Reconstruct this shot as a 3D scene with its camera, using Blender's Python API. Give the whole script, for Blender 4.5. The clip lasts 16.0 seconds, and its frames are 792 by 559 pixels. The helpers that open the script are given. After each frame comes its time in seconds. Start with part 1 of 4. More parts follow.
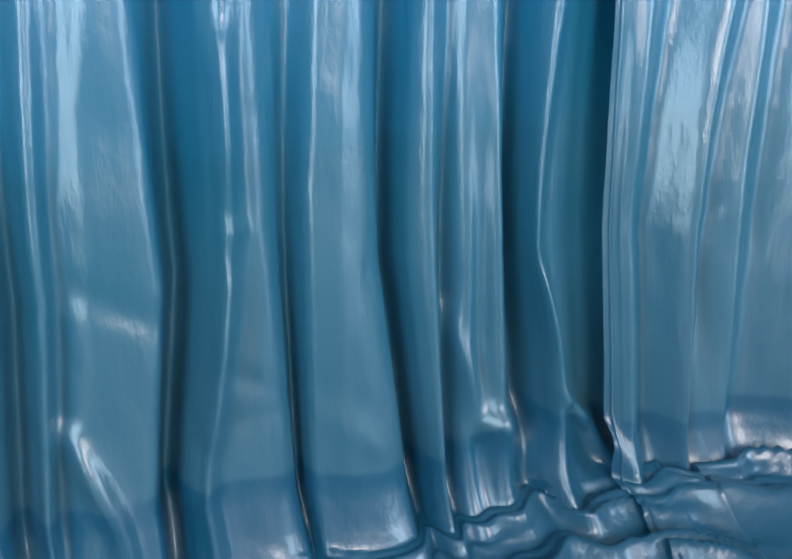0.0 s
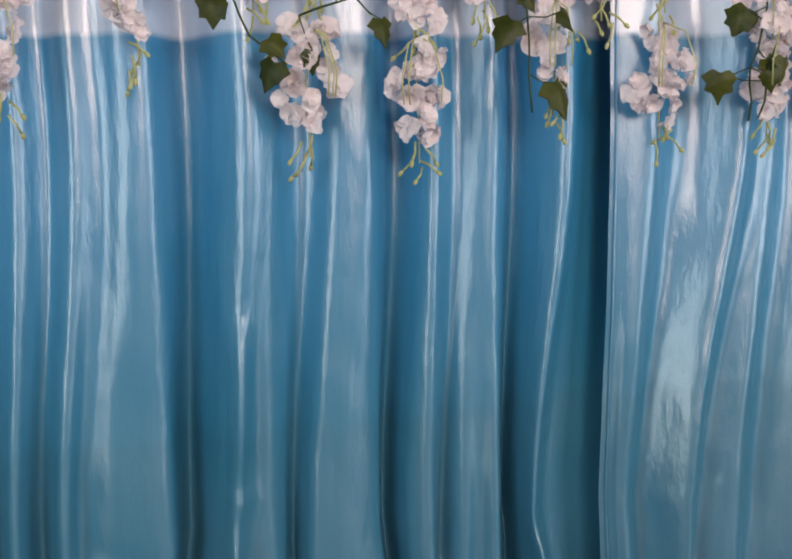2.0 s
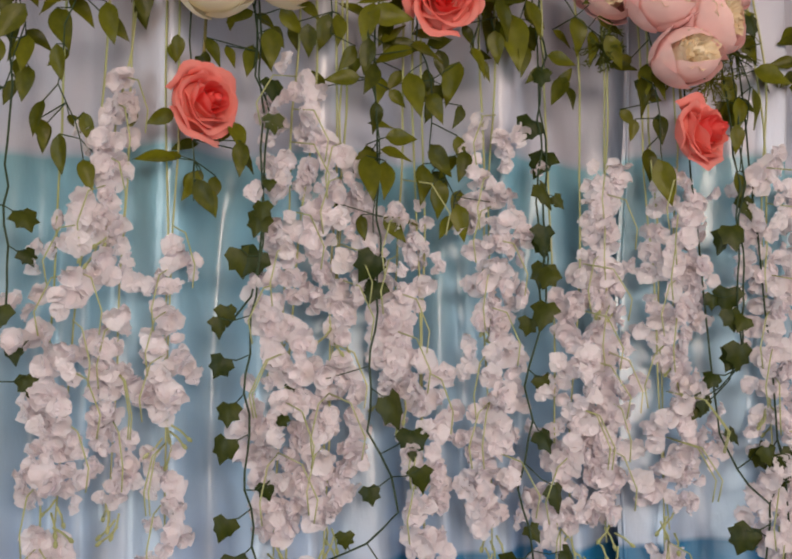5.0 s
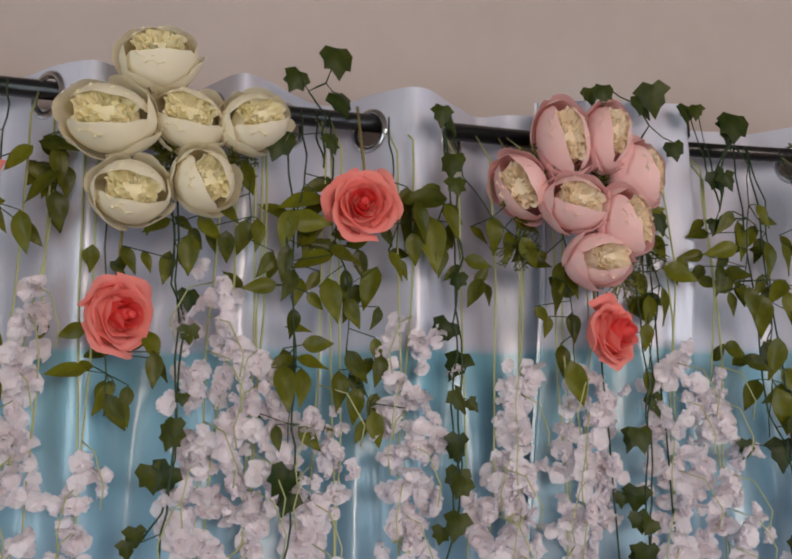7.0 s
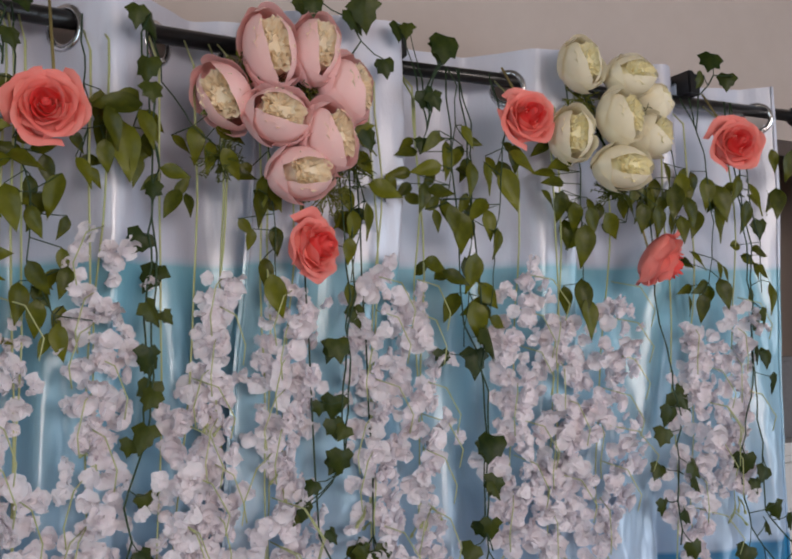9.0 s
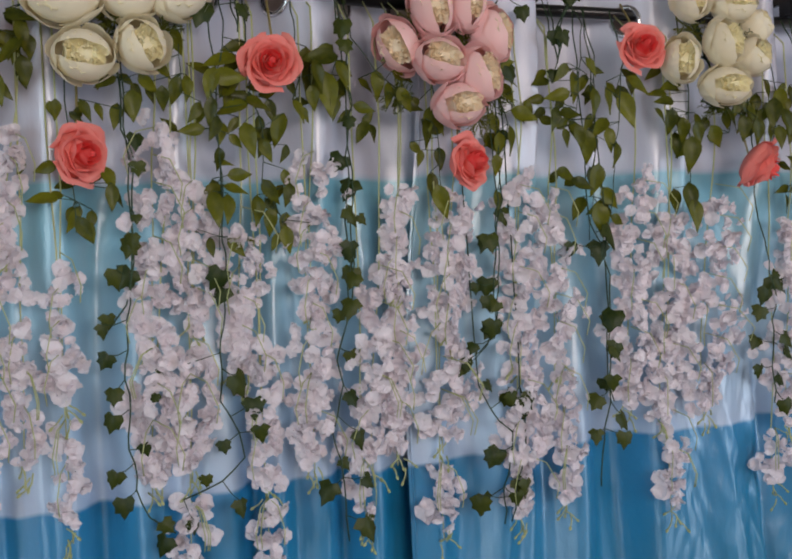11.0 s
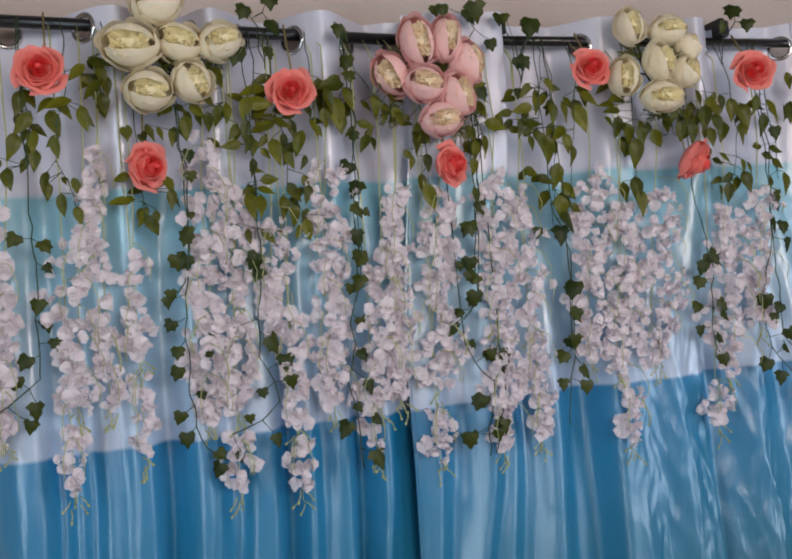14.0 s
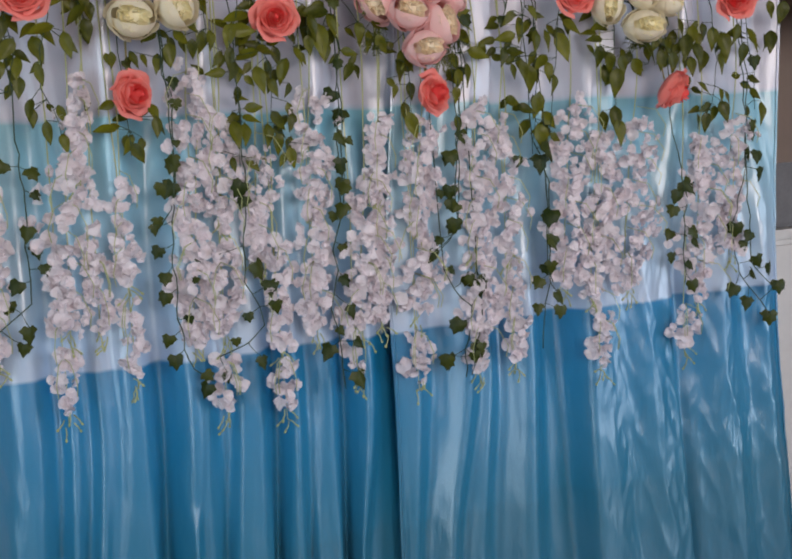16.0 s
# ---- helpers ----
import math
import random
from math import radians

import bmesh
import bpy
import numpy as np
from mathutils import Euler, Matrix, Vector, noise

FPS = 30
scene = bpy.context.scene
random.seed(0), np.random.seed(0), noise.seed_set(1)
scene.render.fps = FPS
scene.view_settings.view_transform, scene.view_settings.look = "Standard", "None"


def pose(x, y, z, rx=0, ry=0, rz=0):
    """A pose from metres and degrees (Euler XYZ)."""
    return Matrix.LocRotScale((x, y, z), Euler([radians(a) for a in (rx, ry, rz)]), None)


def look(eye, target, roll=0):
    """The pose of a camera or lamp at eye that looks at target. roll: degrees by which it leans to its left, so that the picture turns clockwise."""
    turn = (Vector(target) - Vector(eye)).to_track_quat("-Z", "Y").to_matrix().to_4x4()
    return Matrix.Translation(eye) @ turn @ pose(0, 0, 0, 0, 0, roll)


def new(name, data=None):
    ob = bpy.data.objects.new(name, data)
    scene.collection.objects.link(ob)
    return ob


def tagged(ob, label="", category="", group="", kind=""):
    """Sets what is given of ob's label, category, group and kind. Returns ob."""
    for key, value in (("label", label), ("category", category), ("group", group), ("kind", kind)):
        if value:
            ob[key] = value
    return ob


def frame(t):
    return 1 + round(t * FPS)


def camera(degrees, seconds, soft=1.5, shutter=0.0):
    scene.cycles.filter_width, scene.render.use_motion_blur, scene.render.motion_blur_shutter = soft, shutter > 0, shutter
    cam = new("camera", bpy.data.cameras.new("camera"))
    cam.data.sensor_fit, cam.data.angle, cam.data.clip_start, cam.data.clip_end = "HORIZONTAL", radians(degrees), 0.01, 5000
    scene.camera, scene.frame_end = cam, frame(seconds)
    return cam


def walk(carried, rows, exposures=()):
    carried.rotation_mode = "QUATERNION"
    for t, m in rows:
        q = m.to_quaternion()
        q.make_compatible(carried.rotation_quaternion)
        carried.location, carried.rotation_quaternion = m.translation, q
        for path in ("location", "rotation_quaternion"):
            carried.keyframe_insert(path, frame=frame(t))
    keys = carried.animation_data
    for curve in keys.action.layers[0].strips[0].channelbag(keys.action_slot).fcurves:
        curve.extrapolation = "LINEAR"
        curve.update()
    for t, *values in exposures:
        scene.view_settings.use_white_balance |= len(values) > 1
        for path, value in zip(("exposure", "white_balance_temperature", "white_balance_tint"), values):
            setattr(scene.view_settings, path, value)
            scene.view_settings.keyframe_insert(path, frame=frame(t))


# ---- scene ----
cam = camera(47.8, 16.0, soft=2.1)
PATH = [
    (0, (-0.719, -0.941, 0.693), (-0.093, 0.86, 0.092), -3.1),
    (0.5, (-0.694, -0.953, 0.746), (-0.104, 0.881, 0.207), -3.0),
    (1, (-0.702, -0.958, 0.762), (-0.098, 0.903, 0.348), -2.7),
    (1.5, (-0.664, -0.984, 0.778), (-0.127, 0.922, 0.501), -2.6),
    (2, (-0.656, -1.021, 0.853), (-0.144, 0.892, 0.578), -1.9),
    (2.5, (-0.647, -1.029, 0.908), (-0.151, 0.898, 0.71), -2.1),
    (3, (-0.584, -1.056, 0.992), (-0.188, 0.901, 0.869), -1.2),
    (3.5, (-0.59, -1.056, 1.005), (-0.19, 0.903, 1.029), -1.8),
    (4, (-0.575, -1.074, 1.059), (-0.202, 0.889, 1.139), -1.6),
    (4.5, (-0.59, -1.073, 1.088), (-0.193, 0.873, 1.321), -2.0),
    (5, (-0.594, -1.107, 1.173), (-0.22, 0.839, 1.447), -1.7),
    (5.2, (-0.603, -1.115, 1.199), (-0.225, 0.825, 1.502), -1.7),
    (7.3, (-0.553, -1.171, 1.387), (0.016, 0.717, 1.724), -1.8),
    (7.5, (-0.538, -1.186, 1.381), (0.082, 0.688, 1.703), -2.0),
    (8, (-0.516, -1.165, 1.375), (0.259, 0.656, 1.663), -2.3),
    (8.5, (-0.479, -1.172, 1.375), (0.404, 0.605, 1.623), -2.2),
    (9, (-0.448, -1.191, 1.367), (0.474, 0.578, 1.516), -2.2),
    (9.5, (-0.459, -1.218, 1.365), (0.419, 0.579, 1.366), -2.5),
    (10, (-0.525, -1.285, 1.331), (0.161, 0.593, 1.302), -3.0),
    (10.2, (-0.578, -1.322, 1.345), (0.109, 0.556, 1.296), -2.9),
    (12.3, (-0.662, -1.65, 1.281), (-0.084, 0.264, 1.296), -5.2),
    (12.5, (-0.667, -1.661, 1.273), (-0.112, 0.261, 1.284), -5.5),
    (13, (-0.693, -1.673, 1.258), (-0.133, 0.247, 1.262), -5.8),
    (13.5, (-0.73, -1.736, 1.247), (-0.101, 0.162, 1.248), -5.3),
    (14, (-0.732, -1.837, 1.245), (-0.092, 0.057, 1.273), -5.0),
    (14.5, (-0.734, -1.884, 1.284), (-0.086, 0.008, 1.255), -4.9),
    (15, (-0.74, -1.88, 1.306), (-0.083, -0.001, 1.105), -4.5),
    (15.5, (-0.735, -1.883, 1.329), (-0.083, -0.005, 1.105), -4.3),
    (16, (-0.749, -1.883, 1.303), (-0.084, -0.007, 1.106), -4.3),
]
EXPOSURES = [(0.0, 0.16, 6150, 11), (0.5, 0.2, 6650, 14), (1.0, 0.15, 7200, 16), (2.0, 0.0, 7300, 18), (3.5, -0.33, 7150, 17), (5.0, -0.25, 7300, 17), (7.5, -0.47, 6450, 14),
             (9.0, -0.46, 6300, 13), (10.0, -0.5, 6250, 13), (12.5, -0.42, 6350, 14), (16.0, -0.38, 6250, 14)]
walk(cam, [(t, look(eye, target, roll)) for t, eye, target, roll in PATH], EXPOSURES)

# ---- world and light ----
world = bpy.data.worlds.new("sky")
scene.world = world
world.use_nodes = True
wn = world.node_tree
sky = wn.nodes.new("ShaderNodeTexSky")
sky.sky_type, sky.sun_disc = "NISHITA", False
sky.sun_elevation, sky.sun_rotation = radians(40), radians(200)
wn.links.new(sky.outputs[0], wn.nodes["Background"].inputs[0])
wn.nodes["Background"].inputs[1].default_value = 0.12


def window_light(name, place, aim, wide, high, power, colour):
    lamp = bpy.data.lights.new(name, "AREA")
    lamp.shape, lamp.size, lamp.size_y, lamp.energy, lamp.color = "RECTANGLE", wide, high, power, colour
    new(name, lamp).matrix_world = look(place, aim)


LEFT, RIGHT, BACK, CEIL = -2.3, 2.5, -3.7, 2.5          # the room
WEST = (-1.9, 1.25, 1.5, 1.8)                           # unseen window openings, sized for the light: middle along the wall, middle height, width, height
EAST = (-2.5, 1.1, 1.7, 1.9)
SOUTH = (0.1, 1.78, 2.0, 1.0)
window_light("west_daylight", (LEFT - 0.02, WEST[0], WEST[1]), (0.4, WEST[0] + 0.5, WEST[1] - 0.1), WEST[2], WEST[3], 36, (0.74, 0.92, 1.0))
window_light("east_daylight", (RIGHT + 0.02, EAST[0], EAST[1]), (0.0, EAST[0] + 0.6, EAST[1] - 0.1), EAST[2], EAST[3], 58, (0.74, 0.88, 1.0))
# warm light from the front, added behind an unseen south opening
window_light("south_warm_light", (SOUTH[0], BACK - 0.02, SOUTH[1]), (SOUTH[0] + 0.2, 0, SOUTH[1]), SOUTH[2], SOUTH[3], 74, (1.0, 0.88, 0.80))


# ---- materials ----
def material(name, rough=0.6, metal=0.0, spec=0.5):
    m = bpy.data.materials.new(name)
    m.use_nodes = True
    b = m.node_tree.nodes["Principled BSDF"]
    b.inputs["Roughness"].default_value, b.inputs["Metallic"].default_value = rough, metal
    b.inputs["Specular IOR Level"].default_value = spec
    return m, m.node_tree, b


def coords(nt, scale=(1, 1, 1), kind="Object"):
    tc, mp = nt.nodes.new("ShaderNodeTexCoord"), nt.nodes.new("ShaderNodeMapping")
    mp.inputs["Scale"].default_value = scale
    nt.links.new(tc.outputs[kind], mp.inputs[0])
    return mp.outputs[0]


def noise_tex(nt, vec, scale, detail=4.0, rough=0.55):
    n = nt.nodes.new("ShaderNodeTexNoise")
    n.inputs["Scale"].default_value, n.inputs["Detail"].default_value, n.inputs["Roughness"].default_value = scale, detail, rough
    nt.links.new(vec, n.inputs["Vector"])
    return n.outputs[0]


def ramp(nt, fac, stops):
    r = nt.nodes.new("ShaderNodeValToRGB")
    while len(r.color_ramp.elements) < len(stops):
        r.color_ramp.elements.new(0.5)
    for e, (p, c) in zip(r.color_ramp.elements, stops):
        e.position, e.color = p, (*c, 1)
    nt.links.new(fac, r.inputs[0])
    return r.outputs[0]


def mix(nt, fac, a, b, how="MIX"):
    m = nt.nodes.new("ShaderNodeMix")
    m.data_type, m.blend_type = "RGBA", how
    for v, i in ((fac, 0), (a, 6), (b, 7)):
        if isinstance(v, (int, float)):
            m.inputs[i].default_value = v
        elif isinstance(v, tuple):
            m.inputs[i].default_value = (*v, 1)
        else:
            nt.links.new(v, m.inputs[i])
    return m.outputs[2]


def bump(nt, b, height, strength, distance):
    n = nt.nodes.new("ShaderNodeBump")
    n.inputs["Strength"].default_value, n.inputs["Distance"].default_value = strength, distance
    nt.links.new(height, n.inputs["Height"])
    nt.links.new(n.outputs[0], b.inputs["Normal"])


def plain(name, dark, light, scale, rough=0.6, metal=0.0, relief=0.2, depth=0.002, stretch=(1, 1, 1), spec=0.5):
    """A surface that wavers between two colours at two scales."""
    m, nt, b = material(name, rough, metal, spec)
    v = coords(nt, stretch)
    wide, fine = noise_tex(nt, v, scale), noise_tex(nt, v, scale * 9)
    tone = mix(nt, 0.4, ramp(nt, wide, ((0.3, dark), (0.7, light))), ramp(nt, fine, ((0.3, dark), (0.7, light))))
    nt.links.new(tone, b.inputs["Base Color"])
    bump(nt, b, fine, relief, depth)
    return m


def petal_stuff(name, dark, light, thin=0.35, rough=0.55, scale=40, sheer=0.0):
    """Cloth petals and leaves: each piece a little different, some light coming through."""
    m, nt, b = material(name, rough, 0.0, 0.22)
    info = nt.nodes.new("ShaderNodeObjectInfo")
    v = coords(nt)
    grain = noise_tex(nt, v, scale)
    tone = mix(nt, 0.5, ramp(nt, info.outputs["Random"], ((0.0, dark), (1.0, light))), ramp(nt, grain, ((0.3, dark), (0.7, light))))
    nt.links.new(tone, b.inputs["Base Color"])
    bump(nt, b, noise_tex(nt, v, scale * 6), 0.25, 0.0008)
    glow, both = nt.nodes.new("ShaderNodeBsdfTranslucent"), nt.nodes.new("ShaderNodeMixShader")
    nt.links.new(tone, glow.inputs[0])
    both.inputs[0].default_value = thin
    nt.links.new(b.outputs[0], both.inputs[1])
    nt.links.new(glow.outputs[0], both.inputs[2])
    last = both
    if sheer:
        clear, last = nt.nodes.new("ShaderNodeBsdfTransparent"), nt.nodes.new("ShaderNodeMixShader")
        last.inputs[0].default_value = sheer
        nt.links.new(both.outputs[0], last.inputs[1])
        nt.links.new(clear.outputs[0], last.inputs[2])
    nt.links.new(last.outputs[0], nt.nodes["Material Output"].inputs[0])
    return m


# dyed stripes of the satin, from the hem up: each begins strong under its upper edge and pales downwards; below HEM the
# colour stays dark, and the next edge up is only a faint step in tone
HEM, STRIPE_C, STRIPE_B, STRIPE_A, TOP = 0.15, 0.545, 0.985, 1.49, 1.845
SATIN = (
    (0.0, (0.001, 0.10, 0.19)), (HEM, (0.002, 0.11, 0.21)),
    (HEM + 0.003, (0.035, 0.16, 0.25)), (STRIPE_C - 0.12, (0.017, 0.165, 0.27)), (STRIPE_C, (0.009, 0.165, 0.28)),
    (STRIPE_C + 0.003, (0.010, 0.18, 0.31)), (STRIPE_B - 0.2, (0.003, 0.20, 0.39)), (STRIPE_B, (0.001, 0.21, 0.44)),
    (STRIPE_B + 0.003, (0.46, 0.58, 0.76)), (STRIPE_A - 0.18, (0.28, 0.53, 0.67)), (STRIPE_A, (0.19, 0.46, 0.57)),
    (STRIPE_A + 0.003, (0.60, 0.61, 0.72)), (1.95, (0.62, 0.63, 0.74)),
)


def satin():
    m, nt, b = material("striped_satin", 0.32, 0.0, 0.88)
    b.inputs["IOR"].default_value = 1.68
    v = coords(nt)
    sep = nt.nodes.new("ShaderNodeSeparateXYZ")
    nt.links.new(coords(nt, kind="UV"), sep.inputs[0])
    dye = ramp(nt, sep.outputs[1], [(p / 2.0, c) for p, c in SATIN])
    worn = noise_tex(nt, v, 5.0)
    dye = mix(nt, 0.05, dye, ramp(nt, worn, ((0.3, (0.06, 0.18, 0.28)), (0.7, (0.45, 0.58, 0.68)))))
    nt.links.new(dye, b.inputs["Base Color"])
    creases = mix(nt, 0.4, noise_tex(nt, coords(nt, (9, 9, 2.2)), 2.2, 5.0, 0.6), noise_tex(nt, coords(nt, (16, 16, 9)), 1.3, 4.0, 0.6))
    weave = noise_tex(nt, coords(nt, (300, 300, 900)), 1.0, 2.0)
    both = nt.nodes.new("ShaderNodeMath")
    both.operation = "MULTIPLY_ADD"
    nt.links.new(weave, both.inputs[0])
    both.inputs[1].default_value = 0.03
    nt.links.new(creases, both.inputs[2])
    bump(nt, b, both.outputs[0], 0.4, 0.012)
    return m


M_SATIN = satin()
M_WALL = plain("wall_paint", (0.46, 0.39, 0.355), (0.52, 0.445, 0.41), 2.5, 0.85, relief=0.15)
# walls and ceiling out of view, toned for what the satin reflects
M_ROOM = plain("warm_brown_wall_paint", (0.26, 0.185, 0.13), (0.32, 0.23, 0.165), 2.5, 0.85, relief=0.15)
M_CEIL = plain("grey_ceiling_paint", (0.20, 0.17, 0.145), (0.25, 0.215, 0.185), 2.0, 0.9)
M_FLOOR = plain("floor_wood", (0.10, 0.055, 0.03), (0.20, 0.12, 0.07), 3.0, 0.45, stretch=(8, 1, 1))
M_ROD = plain("black_lacquer", (0.008, 0.008, 0.009), (0.016, 0.015, 0.016), 20, 0.28, relief=0.05)
M_STEEL = plain("polished_steel", (0.55, 0.55, 0.57), (0.7, 0.7, 0.72), 30, 0.22, 1.0, relief=0.05)
M_WIST = petal_stuff("wisteria_cloth", (0.95, 0.87, 0.90), (0.98, 0.93, 0.95), 0.38, sheer=0.1)
M_PISTIL = petal_stuff("yellow_green_plastic", (0.46, 0.50, 0.22), (0.62, 0.62, 0.34), 0.3)
M_ROSE = petal_stuff("coral_cloth", (0.97, 0.27, 0.23), (0.98, 0.38, 0.33), 0.33)
M_ROSE_IN = petal_stuff("deep_coral_cloth", (0.95, 0.10, 0.10), (0.97, 0.20, 0.17), 0.35)
M_PINK = petal_stuff("blush_cloth", (0.98, 0.60, 0.58), (0.98, 0.70, 0.67), 0.25)
M_HEART = petal_stuff("cream_cloth", (0.98, 0.80, 0.56), (0.98, 0.89, 0.72), 0.25, scale=90)
M_WHITE = petal_stuff("ivory_cloth", (0.96, 0.87, 0.66), (0.97, 0.91, 0.75), 0.3)
M_WHEART = petal_stuff("pale_yellow_cloth", (0.98, 0.88, 0.52), (0.98, 0.93, 0.72), 0.25, scale=90)
M_IVY = petal_stuff("ivy_cloth", (0.006, 0.022, 0.004), (0.075, 0.085, 0.010), 0.12, 0.42, 70)
M_LEAF = petal_stuff("leaf_cloth", (0.005, 0.016, 0.003), (0.18, 0.18, 0.010), 0.22, 0.34, 50)
M_STEM = petal_stuff("green_plastic", (0.015, 0.035, 0.015), (0.04, 0.07, 0.03), 0.05, 0.45)
M_TWINE = petal_stuff("tan_plastic_stem", (0.22, 0.17, 0.06), (0.32, 0.26, 0.10), 0.05, 0.6)
M_FERN = petal_stuff("fern_plastic", (0.03, 0.06, 0.01), (0.22, 0.22, 0.03), 0.2, 0.5)


# ---- helpers ----
def mesh_of(name, bm, mat, smooth=True):
    me = bpy.data.meshes.new(name)
    bm.to_mesh(me)
    bm.free()
    me.materials.append(mat)
    if smooth:
        me.polygons.foreach_set("use_smooth", [True] * len(me.polygons))
    return me


def part(name, bm, mat, parent, label="", smooth=True):
    ob = new(name, mesh_of(name, bm, mat, smooth))
    ob.parent = parent
    if label:
        tagged(ob, label)
    return ob


def piece(name, me, parent, m):
    """One more object on a shared mesh, at a place in its parent's space."""
    ob = new(name, me)
    ob.parent, ob.matrix_basis = parent, m
    return ob


def root(name, place, label, category, group=""):
    ob = new(name)
    ob.location = place
    ob.empty_display_size = 0.02
    return tagged(ob, label, category, group)


def box(bm, x0, y0, z0, x1, y1, z1):
    m = Matrix.Translation(((x0 + x1) / 2, (y0 + y1) / 2, (z0 + z1) / 2)) @ Matrix.Diagonal((x1 - x0, y1 - y0, z1 - z0, 1))
    return bmesh.ops.create_cube(bm, size=1, matrix=m)


def solid(name, boxes, mat, label="", category="", kind="", bevel=0.0):
    bm = bmesh.new()
    for b in boxes:
        box(bm, *b)
    if bevel:
        bmesh.ops.bevel(bm, geom=bm.edges[:], offset=bevel, segments=2, affect="EDGES")
    return tagged(new(name, mesh_of(name, bm, mat, False)), label, category, "", kind)


def tube(bm, pts, radius, seg=6, taper=1.0):
    """A round stem along the points."""
    pts = [Vector(p) for p in pts]
    rings = []
    for i, p in enumerate(pts):
        d = (pts[min(i + 1, len(pts) - 1)] - pts[max(i - 1, 0)]).normalized()
        a = d.orthogonal().normalized()
        c = d.cross(a)
        if rings and a.dot(last) < 0:
            a, c = -a, -c
        last = a
        r = radius * (1 + (taper - 1) * i / max(1, len(pts) - 1))
        rings.append([bm.verts.new(p + r * (math.cos(6.2832 * k / seg) * a + math.sin(6.2832 * k / seg) * c)) for k in range(seg)])
    for u, w in zip(rings, rings[1:]):
        for k in range(seg):
            bm.faces.new((u[k], u[(k + 1) % seg], w[(k + 1) % seg], w[k]))
    bm.faces.new(rings[0][::-1])
    bm.faces.new(rings[-1])


def sheet(bm, f, nu, nv):
    """A curved sheet: f(u, v) with u from -1 to 1 and v from 0 to 1."""
    grid = [[bm.verts.new(f(-1 + 2 * i / nu, j / nv)) for i in range(nu + 1)] for j in range(nv + 1)]
    for j in range(nv):
        for i in range(nu):
            bm.faces.new((grid[j][i], grid[j][i + 1], grid[j + 1][i + 1], grid[j + 1][i]))


def ease(a, b, v):
    v = min(1.0, max(0.0, (v - a) / (b - a)))
    return v * v * (3 - 2 * v)


# ---- the room ----
WALL_Y, CORNER, LINTEL = 0.11, 0.83, 1.78


def wall_with_window(name, along_x, fixed, outer, a, b, win):
    """An unseen wall from a to b with one window opening through it for a lamp."""
    m, z, w, h = win
    spans = [(a, m - w / 2, 0, CEIL), (m + w / 2, b, 0, CEIL), (m - w / 2, m + w / 2, 0, z - h / 2), (m - w / 2, m + w / 2, z + h / 2, CEIL)]
    lo, hi = min(fixed, outer), max(fixed, outer)
    boxes = [(p, lo, r, q, hi, t) if along_x else (lo, p, r, hi, q, t) for p, q, r, t in spans]
    solid(name, boxes, M_ROOM, "unseen warm brown wall with an opening added for light", "wall", "structure")


solid("wall_north", [(LEFT, WALL_Y, 0, CORNER, WALL_Y + 0.12, CEIL), (CORNER, WALL_Y, LINTEL, RIGHT, WALL_Y + 0.12, CEIL), (1.95, WALL_Y, 0, RIGHT, WALL_Y + 0.12, LINTEL)],
      M_WALL, "plain warm grey painted wall behind the curtains, with an opening", "wall", "structure")
solid("wall_alcove", [(CORNER - 0.12, 0.95, 0, RIGHT, 1.07, CEIL)], M_WALL, "painted wall at the back of the alcove", "wall", "structure")
solid("wall_alcove_side", [(CORNER - 0.12, WALL_Y + 0.12, 0, CORNER, 0.95, CEIL)], M_WALL, "painted return of the alcove wall", "wall", "structure")
wall_with_window("wall_east", False, RIGHT, RIGHT + 0.12, BACK, 1.07, EAST)
wall_with_window("wall_south", True, BACK, BACK - 0.12, LEFT, RIGHT, SOUTH)
wall_with_window("wall_west", False, LEFT, LEFT - 0.12, BACK, WALL_Y, WEST)
solid("floor", [(LEFT - 0.12, BACK - 0.12, -0.1, RIGHT + 0.12, 1.07, 0)], M_FLOOR, "dark brown wooden floor under the curtains", "floor", "structure")
solid("ceiling", [(LEFT - 0.12, BACK - 0.12, CEIL, RIGHT + 0.12, 1.07, CEIL + 0.1)], M_CEIL, "plain warm grey ceiling", "ceiling", "structure")


# ---- curtains ----
def pick(stops, x):
    """A smooth wave through (x, depth) turning points."""
    if x <= stops[0][0]:
        return stops[0][1]
    for (a, p), (b, q) in zip(stops, stops[1:]):
        if x <= b:
            return p + (q - p) * ease(a, b, x)
    return stops[-1][1]


TOP_LEFT = [(-0.935, 0.03), (-0.79, 0.05), (-0.66, -0.05), (-0.555, 0.045), (-0.47, -0.045), (-0.35, 0.05), (-0.237, -0.05), (-0.115, 0.048), (-0.045, 0.03), (-0.02, 0.035)]
